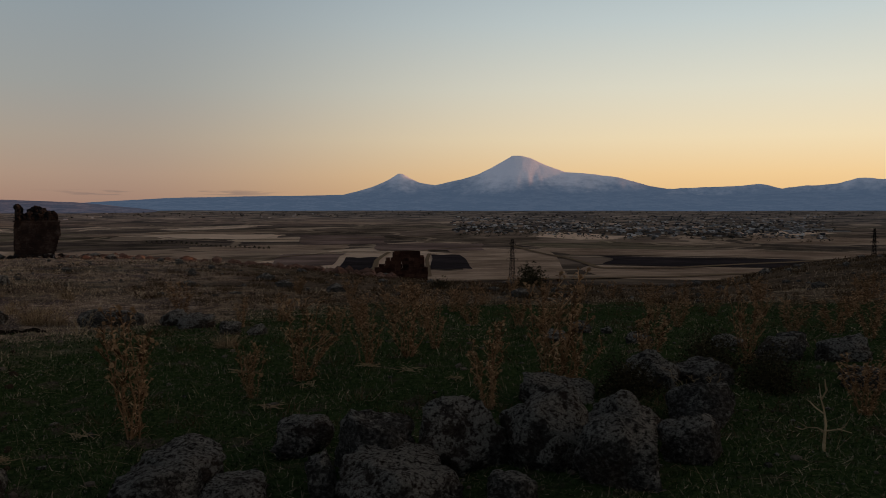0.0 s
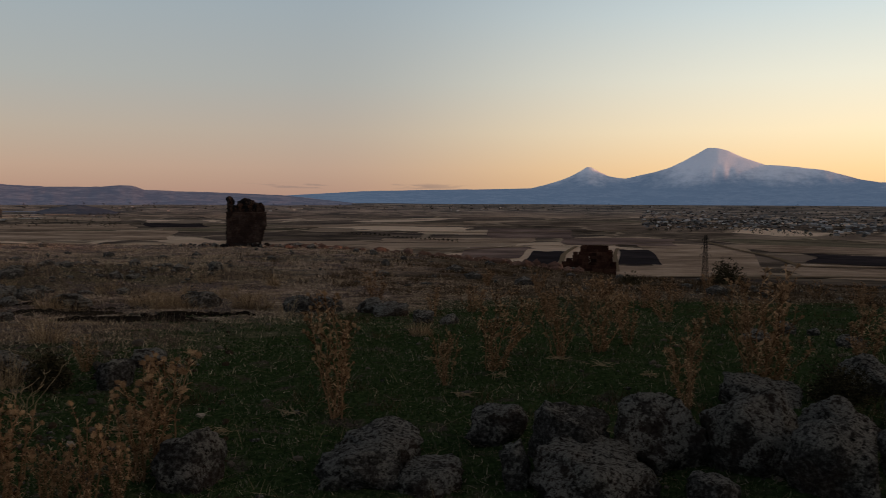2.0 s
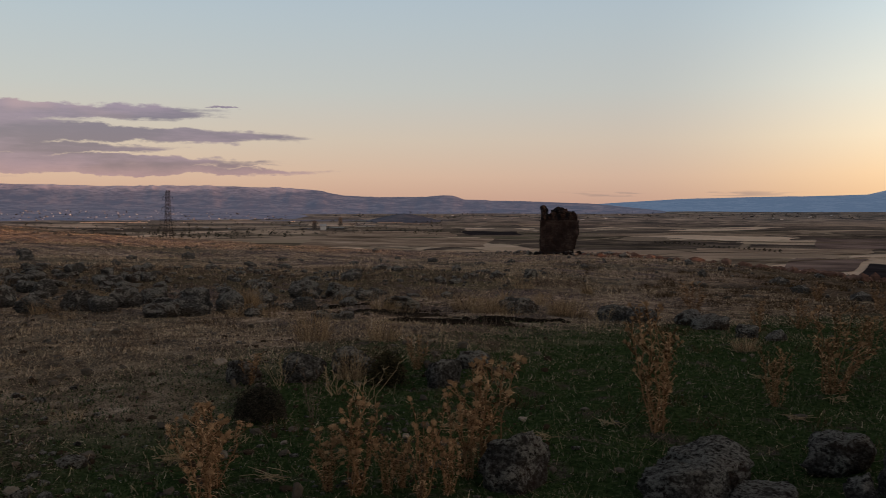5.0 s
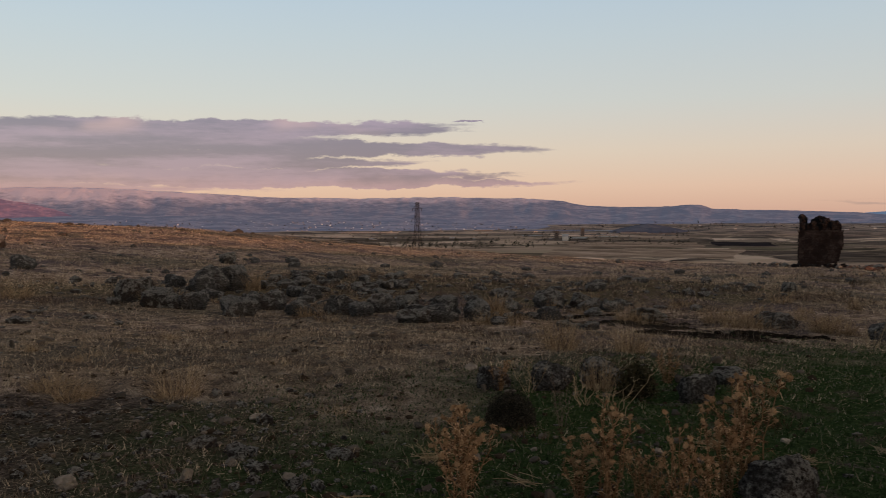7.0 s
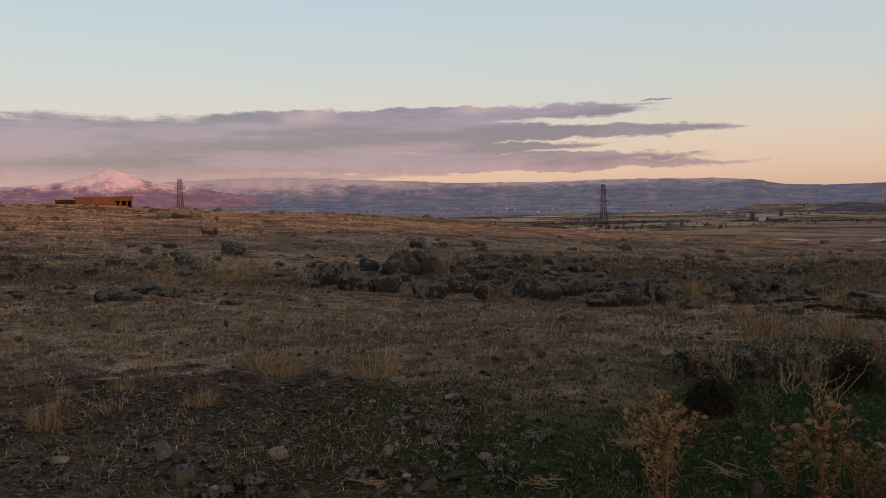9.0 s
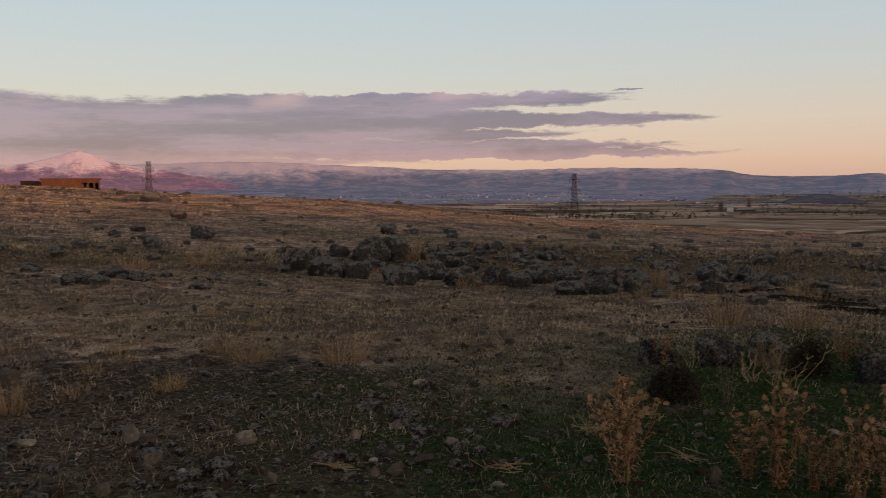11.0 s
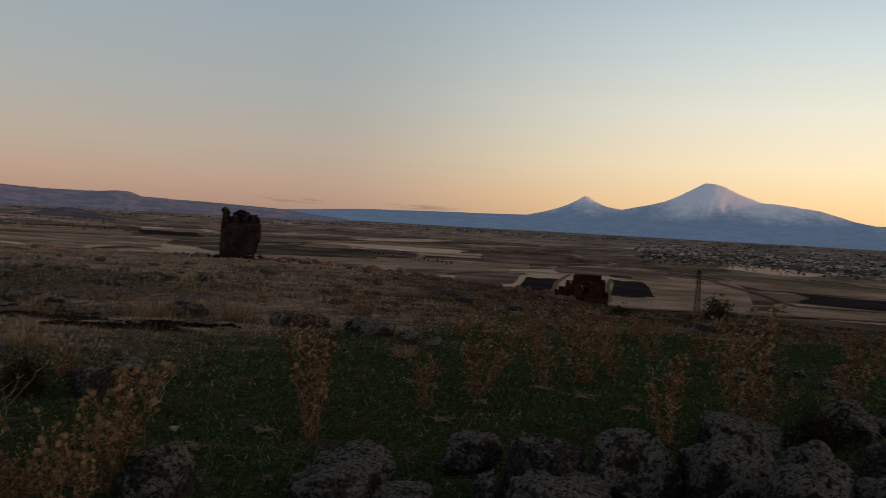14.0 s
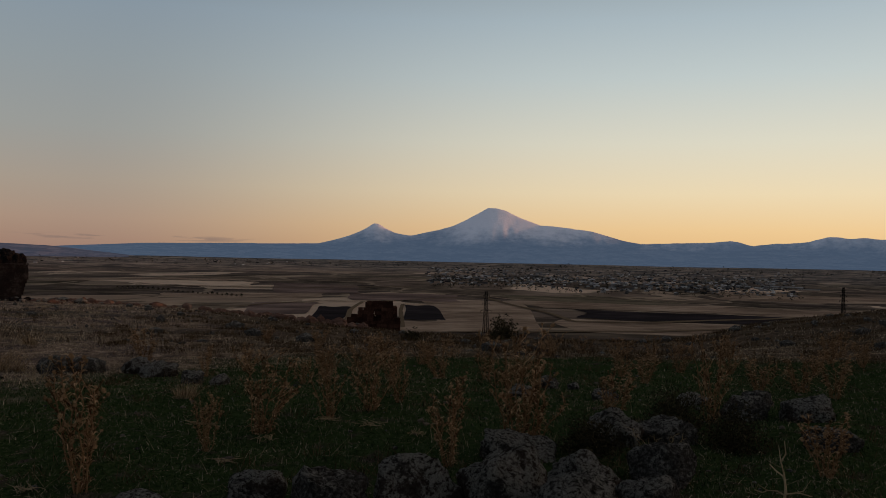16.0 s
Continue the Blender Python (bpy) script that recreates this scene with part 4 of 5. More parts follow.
ROW = [(67.8, 22.54, 0.79, 0.72), (66.8, 25.40, 0.55, 0.60), (66.0, 21.54, 0.96, 0.60), (65.1, 26.56, 0.61, 0.50), (64.0, 21.59, 0.83, 0.52), (63.1, 25.08, 1.20, 0.92), (61.5, 26.0, 1.02, 0.98), (61.3, 20.35, 0.91, 0.56), (59.3, 22.13, 0.85, 0.55), (57.4, 21.03, 0.81, 0.44), (56.8, 23.89, 0.69, 0.50), (55.0, 20.71, 0.66, 0.56), (53.6, 19.98, 0.64, 0.42),
       (52.1, 20.62, 0.73, 0.54), (50.6, 21.68, 0.70, 0.46), (50.2, 18.45, 0.77, 0.36), (48.1, 20.36, 0.78, 0.58), (46.3, 20.27, 0.52, 0.62), (44.0, 21.87, 0.66, 0.42), (41.3, 23.05, 0.89, 0.56), (39.3, 23.12, 0.74, 0.48), (48.8, 19.10, 0.9, 0.5), (46.1, 19.6, 0.8, 0.6), (61.7, 47.69, 1.07, 0.8)]
for q in ROW:
    set_rock(q[0], q[1], q[2] * 0.9, q[3] * 0.8, "boulder", "grey lichened boulder in a tumbled stone row", "tumbled stone row", BOULDERS)
for q in ((74.8, 52, 1.0, 0.7), (76.3, 95, 2.0, 1.1), (75.6, 90, 1.6, 0.9), (77.5, 92, 1.5, 0.8), (81.0, 19, 0.55, 0.22), (79.0, 20, 0.6, 0.25), (77.6, 19.4, 0.45, 0.22), (80.0, 18.6, 0.5, 0.2), (76.5, 31, 0.8, 0.4), (83.5, 22, 0.5, 0.22), (73.5, 36, 0.9, 0.5), (85.5, 140, 1.6, 0.9), (87, 60, 1.2, 0.7)):
    set_rock(*q, "boulder", "weathered boulder on the grassy ridge", "scattered boulders", BOULDERS)
for i in range(90):
    u = rnd.random()
    wd = rnd.uniform(0.18, 0.42) * (1 + 0.9 * rnd.random() ** 3)
    set_rock(68 - 30 * u + rnd.uniform(-1, 1), 21.5 + 3 * math.sin(u * 5) + rnd.uniform(-1.5, 4), wd, wd * 0.5, "boulder", "grey lichened boulder in a tumbled stone row", "tumbled stone row", BOULDERS[8:])
STONES_A = [(74.5, 13.06, 0.10, 0.17), (73.0, 13.40, 0.21, 0.09), (76.3, 10.51, 0.19, 0.07), (80.9, 9.00, 0.12, 0.14), (79.3, 8.88, 0.14, 0.07), (65.6, 5.85, 0.11, 0.10), (61.4, 5.33, 0.15, 0.09), (63.3, 5.09, 0.13, 0.09), (71.3, 5.02, 0.09, 0.09), (76.5, 5.21, 0.09, 0.07), (70.0, 6.67, 0.11, 0.04), (81.3, 5.11, 0.13, 0.09), (78.4, 6.04, 0.16, 0.12), (72.5, 5.92, 0.17, 0.11), (78.1, 5.60, 0.15, 0.12), (79.3, 6.14, 0.20, 0.14), (59.5, 5.69, 0.11, 0.05), (62.2, 6.48, 0.09, 0.04), (46.4, 8.24, 0.08, 0.14), (45.3, 6.70, 0.11, 0.06), (47.4, 6.15, 0.11, 0.06), (48.6, 5.57, 0.10, 0.07), (42.9, 5.16, 0.09, 0.12), (69.3, 5.66, 0.07, 0.03)]
STONES_B = [(85.5, 8.26, 0.26, 0.21), (82.3, 9.35, 0.08, 0.06), (63.0, 7.33, 0.14, 0.07), (52.8, 9.60, 0.10, 0.05), (68.9, 8.68, 0.15, 0.07), (56.3, 9.31, 0.14, 0.06), (61.0, 7.37, 0.17, 0.07), (72.6, 14.02, 0.25, 0.09), (54.9, 9.42, 0.12, 0.10), (56.7, 9.10, 0.13, 0.07), (62.2, 6.91, 0.12, 0.06), (43.7, 6.16, 0.10, 0.05), (50.9, 7.13, 0.11, 0.06), (29.0, 6.0, 0.12, 0.05), (11.0, 7.4, 0.12, 0.05), (-1.0, 8.9, 0.1, 0.05), (24, 7.4, 0.1, 0.05)]
for q in STONES_A + STONES_B:
    set_rock(q[0], q[1], q[2] * 0.85, q[3] * 0.8, "stone", "small pale field stone lying in the grass", "field stones", STONES_MESH, 0.15)
for i in range(130):
    a, r = rnd.uniform(28, 92), 4.2 + 14 * rnd.random() ** 1.3
    wd = rnd.uniform(0.035, 0.10) * (1 + r / 20)
    set_rock(a, r, wd, wd * rnd.uniform(0.3, 0.6), "stone", "small field stone lying in dry grass", "field stones", STONES_MESH, 0.15)

# rubble: gravel near by, and loose stone along the ridge
bm = bmesh.new()
bmesh.ops.create_icosphere(bm, subdivisions=1, radius=0.5)
ICO_V, ICO_F = np.array([v.co[:] for v in bm.verts]), [tuple(v.index for v in f.verts) for f in bm.faces]
bm.free()


def rubble(name, label, n, az, r, size, mat, power=1.0, keep=None):
    g = np.random.RandomState(len(name) + n)
    s = Shape()
    for _ in range(n):
        a, d = g.uniform(*az), r[0] + (r[1] - r[0]) * g.rand() ** power
        if keep and not keep(a, d, g):
            continue
        p = heading(a) * d
        k = g.uniform(*size) * (0.5 + 1.5 * g.rand() ** 5)
        v = ICO_V * (1 + 0.35 * (g.rand(len(ICO_V), 1) - 0.5)) * [k * g.uniform(0.7, 1.4), k * g.uniform(0.7, 1.4), k * g.uniform(0.45, 0.9)]
        c, sn = math.cos(a * 9), math.sin(a * 9)
        v = np.stack([v[:, 0] * c - v[:, 1] * sn, v[:, 0] * sn + v[:, 1] * c, v[:, 2]], 1) + [p.x, p.y, land_z(p.x, p.y) + k * 0.12]
        s.add(v.tolist(), ICO_F)
    return thing(name, label, "rubble", kind="stuff", mesh=s.mesh(name, mat))


rubble("gravel", "small loose stones strewn over dry turf", 6500, (-33, 93), (3.0, 30), (0.012, 0.050), ROCK, 1.5, lambda a, d, g: a > 30 or g.rand() < 0.3)
rubble("stone_chips", "pale stone chips scattered in the turf", 1900, (-33, 93), (3.0, 22), (0.015, 0.055), PALE, 1.3, lambda a, d, g: a > 30 or g.rand() < 0.35)
rubble("soil_stones", "dark angular stones strewn over bare soil", 800, (56, 93), (3.4, 8.8), (0.03, 0.11), ROCK, 1.2)
rubble("soil_chips", "brown stone chips strewn over bare soil", 900, (56, 93), (3.4, 8.8), (0.012, 0.045), CHIP, 1.2)
rubble("clods", "dark clods of bare earth in dry grass", 5200, (26, 93), (3.5, 34), (0.012, 0.055), CLOD, 1.3)
rubble("bank_stones", "grey stones on the low bank behind the stone row", 420, (28, 66), (23, 30), (0.10, 0.34), ROCK, 1.0)
rubble("hollow_stones", "grey stones along a grassy hollow", 240, (68, 90), (18, 30), (0.08, 0.30), ROCK, 1.0)
rubble("ridge_rubble", "loose stones strewn along the ridge", 1500, (-30, 92), (26, 150), (0.15, 0.42), ROCK, 1.2, lambda a, d, g: d < np.interp(a, RIM_R_AZ, RIM_R) + 6)
rubble("fallen_stones", "fallen building stones round the ruined tower", 260, (18, 29), (78, 98), (0.25, 0.65), ROCK, 1.0, lambda a, d, g: abs(d - np.interp(a, RIM_R_AZ, RIM_R)) < 9)
rubble("red_rubble", "reddish stones strewn along the edge of the slope", 2600, (3, 23.5), (50, 94), (0.18, 0.62), RED_STONE, 1.0, lambda a, d, g: abs(d - np.interp(a, RIM_R_AZ, RIM_R) + 3) < 1.5 + 7 * g.rand() ** 2)
rubble("lit_rubble", "reddish stones heaped on the far ridge", 380, (60, 88), (120, 176), (0.3, 0.8), PALE, 1.0)

# dark bare earth between the boulders
EARTH = [(36.5, 18.8, 2.2, 0.5), (34.9, 18.2, 1.2, 0.35), (32.0, 16.2, 1.6, 0.45), (30.2, 15.6, 1.4, 0.4), (27.6, 17.2, 1.6, 0.55), (40.2, 20.5, 1.2, 0.3), (33.6, 16.9, 0.9, 0.3)]
for i, (az_, r_, wd, dp) in enumerate(EARTH):
    g = np.random.RandomState(300 + i)
    p0, s = spot(az_, r_), Shape()
    for _ in range(150):
        u, v = g.normal(0, 0.24, 2)
        c, sn = math.cos(radians(az_)), math.sin(radians(az_))
        x, y = u * wd * c - v * dp * sn, u * wd * sn + v * dp * c
        k = g.uniform(0.06, 0.2)
        vv = ICO_V * (1 + 0.5 * (g.rand(len(ICO_V), 1) - 0.5)) * [k * 1.5, k, k * 0.55] + [x, y, land_z(p0.x + x, p0.y + y) - p0.z + 0.01]
        s.add(vv.tolist(), ICO_F)
    thing("earth_patch", "low bank of dark turned earth in dry grass", "earth", "earth banks", "stuff", mesh=s.mesh("earth_patch", BURNT), at=Matrix.Translation(p0))


# ---- plants ----
def seed_head_mesh():
    s = Shape()
    g = random.Random(2)
    for i in range(46):
        z = 1 - 2 * (i + 0.5) / 46
        a = i * 2.39996
        d = Vector((math.cos(a) * math.sqrt(1 - z * z), math.sin(a) * math.sqrt(1 - z * z), z))
        u = d.orthogonal().normalized() * 0.0052
        v = d.cross(u)
        root, tip = d * 0.007, d * (0.021 + 0.011 * g.random()) + Vector((0, 0, 0.006))
        s.add([root + u, root - u * 0.5 + v * 0.9, root - u * 0.5 - v * 0.9, tip], [(0, 1, 3), (1, 2, 3), (2, 0, 3)])
    s.add([(p.x * 0.016, p.y * 0.016, p.z * 0.020) for p in map(Vector, ICO_V * 2)], ICO_F)
    return s.mesh("seed_head", HEAD)


SEED_HEAD = seed_head_mesh()


def thistle(seed, at, scale, label, group, mat, heads=True, stems=7, spread=0.24, leafy=30, head=0.95, shoots=(2, 4)):
    """A dead thistle one metre high: several stems with short side shoots, curled spiny leaves and round seed heads."""
    g = random.Random(seed)
    t = thing("thistle", label, "thistle", group, at=at)
    lv, spots, owners = Shape(), [], []

    def leaf(p, d, ln, wd):
        """A narrow curled leaf with toothed edges."""
        sidew = d.cross(Vector((0, 0, 1)))
        sidew = (sidew.normalized() if sidew.length > 1e-3 else Vector((1, 0, 0))) * wd
        q1 = p + d * ln * 0.45 + Vector((0, 0, ln * 0.18))
        q2 = p + d * ln * 0.85 + Vector((0, 0, -ln * g.uniform(0.0, 0.5)))
        lv.add([p, q1 + sidew, q1 - sidew, q2, q1 + sidew * 2.0 - d * ln * 0.12, q1 - sidew * 2.0 - d * ln * 0.12, q1 + Vector((0, 0, -0.35 * wd))],
               [(0, 1, 6), (0, 6, 2), (1, 3, 6), (6, 3, 2), (0, 1, 4), (0, 5, 2)])
    for i in range(stems):
        a = 6.283 * (i + g.uniform(-0.3, 0.3)) / stems
        lean, ht = spread * g.uniform(0.15, 1.0), g.uniform(0.6, 1.0) if i else 1.0
        pts = []
        for k in range(7):
            u = k / 6
            rr = lean * (0.10 + 0.90 * u ** 0.85)
            pts.append(Vector((rr * math.cos(a) + 0.028 * g.uniform(-1, 1), rr * math.sin(a) + 0.028 * g.uniform(-1, 1), ht * u - 0.03)))
        st = Shape()
        st.tube(pts, [(0.0068 if heads else 0.0045) * (1 - 0.09 * k) for k in range(7)])
        spots.append(pts[-1])
        for _ in range(leafy):
            u = g.uniform(0.06, 1.0)
            k = min(5, int(u * 6))
            p = pts[k].lerp(pts[k + 1], u * 6 - k)
            b = g.uniform(0, 6.283)
            d = Vector((math.cos(b), math.sin(b), g.uniform(-0.2, 0.7))).normalized()
            leaf(p, d, g.uniform(0.04, 0.11), g.uniform(0.002, 0.0058))
        for _ in range(g.randint(*shoots)):
            u = g.uniform(0.4, 0.97)
            k = min(5, int(u * 6))
            p = pts[k].lerp(pts[k + 1], u * 6 - k)
            b = a + g.uniform(-1.6, 1.6)
            ln = g.uniform(0.05, 0.15)
            d = Vector((math.cos(b) * 0.75, math.sin(b) * 0.75, 0.9)).normalized()
            q = p + d * ln
            st.tube([p, p + d * ln * 0.5 + Vector((0, 0, -0.008)), q], [0.005, 0.004, 0.003], 3)
            spots.append(q)
            for _ in range(3 if heads else 0):
                b2 = g.uniform(0, 6.283)
                leaf(p.lerp(q, g.random()), Vector((math.cos(b2), math.sin(b2), g.uniform(0, 0.8))).normalized(), g.uniform(0.03, 0.07), 0.0032)
        stem = part("stem", st.mesh("stem", mat), t)
        owners.extend([stem] * (len(spots) - len(owners)))
    part("foliage", lv.mesh("foliage", mat), t)
    if heads:
        for p, stem in zip(spots, owners):
            h = part("seed_head", SEED_HEAD, stem)
            k = head * g.uniform(0.5, 1.1)
            h.matrix_basis = Matrix.LocRotScale(p, Euler((g.uniform(-0.9, 0.9), g.uniform(-0.9, 0.9), g.uniform(0, 6))), (k * g.uniform(0.7, 1.1), k * g.uniform(0.7, 1.1), k * g.uniform(0.8, 1.3)))
    t.scale = scale
    return t


def stand(rows, label, group, mat, protos, slim=1.0, **kw):
    for i, (az_, r_, wd, ht) in enumerate(rows):
        p = spot(az_, r_, 0.02)
        m = Matrix.Translation(p) @ pose(0, 0, 0, rnd.uniform(-5, 5), rnd.uniform(-5, 5), rnd.uniform(0, 360))
        k = wd / 0.46 * slim
        key = i % 5
        if key not in protos:
            protos[key] = thistle(100 + key * 7 + len(group), m, (k, k, ht), label, group, mat, **kw)
        else:
            c = copy_thing(protos[key], m)
            c.scale = (k, k, ht)
            tagged(c, label, "thistle", group)


TH_NEAR = [(30.9, 5.66, 0.48, 0.80), (39.3, 5.19, 0.36, 0.65), (35.0, 5.11, 0.28, 0.66), (33.3, 5.20, 0.26, 0.41), (48.1, 5.51, 0.42, 0.56), (37.2, 5.23, 0.2, 0.38), (48.6, 4.98, 0.36, 0.63), (36.2, 5.35, 0.2, 0.34), (41.0, 5.3, 0.3, 0.42), (31.9, 5.5, 0.35, 0.62)]
TH_FAR = [(19.6, 6.85, 0.50, 1.02), (9.3, 8.54, 0.55, 0.86), (12.4, 7.88, 0.27, 0.54), (-3.0, 7.21, 0.40, 0.76), (-7.2, 7.85, 0.54, 1.11), (-25.9, 7.78, 0.40, 0.56), (-8.4, 8.0, 0.44, 0.8), (4.9, 9.11, 0.33, 0.62), (2.2, 9.66, 0.47, 0.82), (0.5, 10.52, 0.34, 0.62), (-13.3, 9.53, 0.47, 0.70), (-19.1, 9.94, 0.42, 1.00), (6.8, 13.92, 0.36, 0.45), (12.9, 16.23, 0.32, 0.58), (-17.0, 18.37, 0.47, 0.59), (-21.7, 13.94, 0.54, 0.54), (-24.2, 13.94, 0.54, 0.54), (-26.1, 13.22, 0.51, 0.64), (-24.8, 18.22, 0.59, 0.53), (16.6, 20.18, 0.65, 0.80), (-20.0, 19.35, 0.50, 0.56), (3.1, 17.05, 0.74, 0.80), (-1.1, 20.17, 0.52, 0.52), (45.4, 8.35, 0.22, 0.32), (34.7, 9.12, 0.24, 0.38), (1.2, 14.0, 0.5, 0.7), (-2.0, 15, 0.5, 0.6), (5.5, 15.5, 0.5, 0.7), (10.5, 18.0, 0.5, 0.6), (-6.5, 13, 0.4, 0.6), (-15, 15, 0.5, 0.6)]
protos = {}
stand(TH_NEAR, "tall dead thistle with round tan seed heads", "dead thistles", THISTLE, protos, 1.0, stems=8, leafy=56, shoots=(2, 5), spread=0.2, head=1.25)
fine = {}
stand(TH_FAR, "rust-brown dead thistle in short grass", "dead thistles", THISTLE, fine, stems=9, spread=0.3, leafy=60, head=0.8, shoots=(5, 8))
TH_BACK = []
for i in range(26):
    TH_BACK.append((rnd.uniform(-28, 12), rnd.uniform(15, 30), rnd.uniform(0.35, 0.6), rnd.uniform(0.4, 0.75)))
stand(TH_BACK, "rust-brown dead thistle in short grass", "dead thistles", THISTLE, fine, stems=9, spread=0.3, leafy=60, head=0.8, shoots=(5, 8))
TWIGS = [(38.4, 7.47, 0.44, 0.44), (29.5, 7.91, 0.31, 0.41), (43.5, 8.28, 0.27, 0.37), (50.4, 6.12, 0.28, 0.20), (40.2, 7.9, 0.4, 0.35), (-16.5, 7.6, 0.5, 0.3), (22.5, 15.5, 0.5, 0.5)]
pale = {}
stand(TWIGS, "pale bleached dry weed with bare stalks", "bleached weeds", TWIG, pale, heads=False, stems=9, spread=0.36, leafy=2)


stalk_rng = random.Random(12)
STALKS = [(stalk_rng.uniform(29, 62), stalk_rng.uniform(7.0, 15.0), stalk_rng.uniform(0.14, 0.28), stalk_rng.uniform(0.22, 0.5)) for _ in range(20)]
brown = {}
stand(STALKS, "thin brown dry stalks standing in sparse grass", "dry stalks", HERB, brown, heads=False, stems=7, spread=0.3, leafy=10)

# a single bare bleached sapling
sapling = thing("dead_sapling", "bare bleached forked sapling in short grass", "dead plant", at=Matrix.Translation(spot(-23.6, 6.25, 0.02)) @ pose(0, 0, 0, 0, 0, -23))
s = Shape()
s.tube([(0.0, 0, 0), (0.005, 0.01, 0.10), (0.012, 0, 0.20), (0.0, 0.01, 0.29), (-0.02, 0, 0.37), (-0.035, 0.01, 0.47)], [0.011, 0.010, 0.0085, 0.006, 0.0045, 0.002], 6)
part("trunk", s.mesh("trunk", TWIG), sapling)
for line in ([(0.008, 0, 0.15), (-0.04, 0.02, 0.17), (-0.10, 0.03, 0.165), (-0.16, 0.02, 0.20)], [(0.010, 0, 0.16), (0.06, -0.02, 0.175), (0.12, -0.03, 0.20), (0.16, -0.02, 0.27)], [(0.0, 0.01, 0.27), (-0.05, 0.03, 0.30), (-0.09, 0.03, 0.34)],
             [(-0.02, 0, 0.36), (0.01, 0.01, 0.42), (0.0, 0.02, 0.50)], [(0.06, -0.02, 0.175), (0.10, 0.03, 0.17), (0.17, 0.05, 0.15)], [(-0.10, 0.03, 0.165), (-0.13, 0.06, 0.14), (-0.18, 0.07, 0.15)]):
    s = Shape()
    s.tube(line, [0.006, 0.005, 0.0035, 0.002][:len(line)], 5)
    part("branch", s.mesh("branch", TWIG), sapling)


def blades(name, label, category, mat, az, r, n, ht, wd, power, keep, flat=0.0, seed=1, clump=0):
    """Many single blades of grass or straw, as one mesh."""
    g = np.random.RandomState(seed)
    a, d = g.uniform(*az, n), r[0] + (r[1] - r[0]) * g.rand(n) ** power
    if clump:
        m = n // clump
        a = np.repeat(g.uniform(*az, m), clump)
        d = np.repeat(r[0] + (r[1] - r[0]) * g.rand(m) ** power, clump)
        a, d = a + g.normal(0, 1, len(a)) * (3.2 + 0.3 * d) / d, d + g.normal(0, 0.055, len(d)) * (1 + d / 20)
    x, y = -np.sin(np.radians(a)) * d, np.cos(np.radians(a)) * d
    ok = keep(x, y, d, g)
    x, y, d = x[ok], y[ok], d[ok]
    n = len(x)
    z = land(x, y) - 0.004
    th, tilt = g.uniform(0, 6.283, n), g.uniform(0.2, 1.2, n)
    lying = g.rand(n) < flat
    tilt = np.where(lying, g.uniform(1.35, 1.52, n), tilt)
    ln = g.uniform(*ht, n) * (1 + lying * 0.6)
    k = wd * (0.6 + d / 7.0)
    ux, uy = np.cos(th), np.sin(th)
    face = g.uniform(0, 6.283, n)
    sx, sy = np.cos(face) * k, np.sin(face) * k
    base = np.stack([x, y, z + lying * 0.012], 1)
    side = np.stack([sx, sy, 0 * sx], 1)
    mid = base + np.stack([ux * np.sin(tilt) * ln * 0.5, uy * np.sin(tilt) * ln * 0.5, np.cos(tilt) * ln * 0.58], 1)
    tip = base + np.stack([ux * np.sin(tilt) * ln, uy * np.sin(tilt) * ln, np.cos(tilt) * ln], 1)
    V = np.stack([base - side, base + side, mid + side * 0.6, mid - side * 0.6, tip], 1).reshape(-1, 3)
    i = np.arange(n) * 5
    me = bpy.data.meshes.new(name)
    quads, tris = np.stack([i, i + 1, i + 2, i + 3], 1), np.stack([i + 3, i + 2, i + 4], 1)
    me.vertices.add(len(V))
    me.vertices.foreach_set("co", V.ravel())
    me.loops.add(7 * n)
    me.loops.foreach_set("vertex_index", np.concatenate([quads, tris], 1).ravel())
    me.polygons.add(2 * n)
    me.polygons.foreach_set("loop_start", np.stack([np.arange(n) * 7, np.arange(n) * 7 + 4], 1).ravel())
    me.update(calc_edges=True)
    me.materials.append(mat)
    return thing(name, label, category, kind="stuff", mesh=me)


def meadow(x, y):
    dy = y - 8.0
    return np.hypot((x - 3.4) / 10.5, np.maximum(dy / 17.0, dy / -14.0)) - 0.08 + 0.3 * value_noise(x, y, 2.8, 8)


def bare(x, y):
    """Under 1 on the bare stony soil."""
    return np.hypot((x + 6.2) / 3.4, (y - 1.2) / 2.6) + 0.35 * value_noise(x, y, 0.7, 41)


blades("green_grass", "short green turf among the stones", "grass", GRASS, (-33, 62), (2.6, 22), 170000, (0.015, 0.05), 0.0036, 1.5, lambda x, y, d, g: meadow(x, y) < 0.95 + 0.15 * g.rand(len(x)), seed=3)
blades("straw_litter", "dry straw lying over the turf", "straw", STRAW, (-33, 94), (2.8, 26), 170000, (0.02, 0.08), 0.0013, 1.5, lambda x, y, d, g: ((meadow(x, y) > 0.85) | (g.rand(len(x)) < 0.08)) & ((bare(x, y) > 1.0) | (g.rand(len(x)) < 0.3)), 0.75, 4)
blades("dead_stalks", "long bleached stalks lying in the grass", "straw", TWIG, (-33, 94), (3.0, 24), 4600, (0.08, 0.28), 0.0012, 1.4, lambda x, y, d, g: g.rand(len(x)) < 1.1, 0.85, 9)
blades("dry_grass", "tufts of dry yellow grass on stony ground", "grass", STRAW, (-33, 94), (3.4, 34), 250000, (0.02, 0.09), 0.0016, 1.35, lambda x, y, d, g: ((meadow(x, y) > 0.95) | (g.rand(len(x)) < 0.05)) & ((bare(x, y) > 1.0) | (g.rand(len(x)) < 0.3)), 0.35, 5, 16)
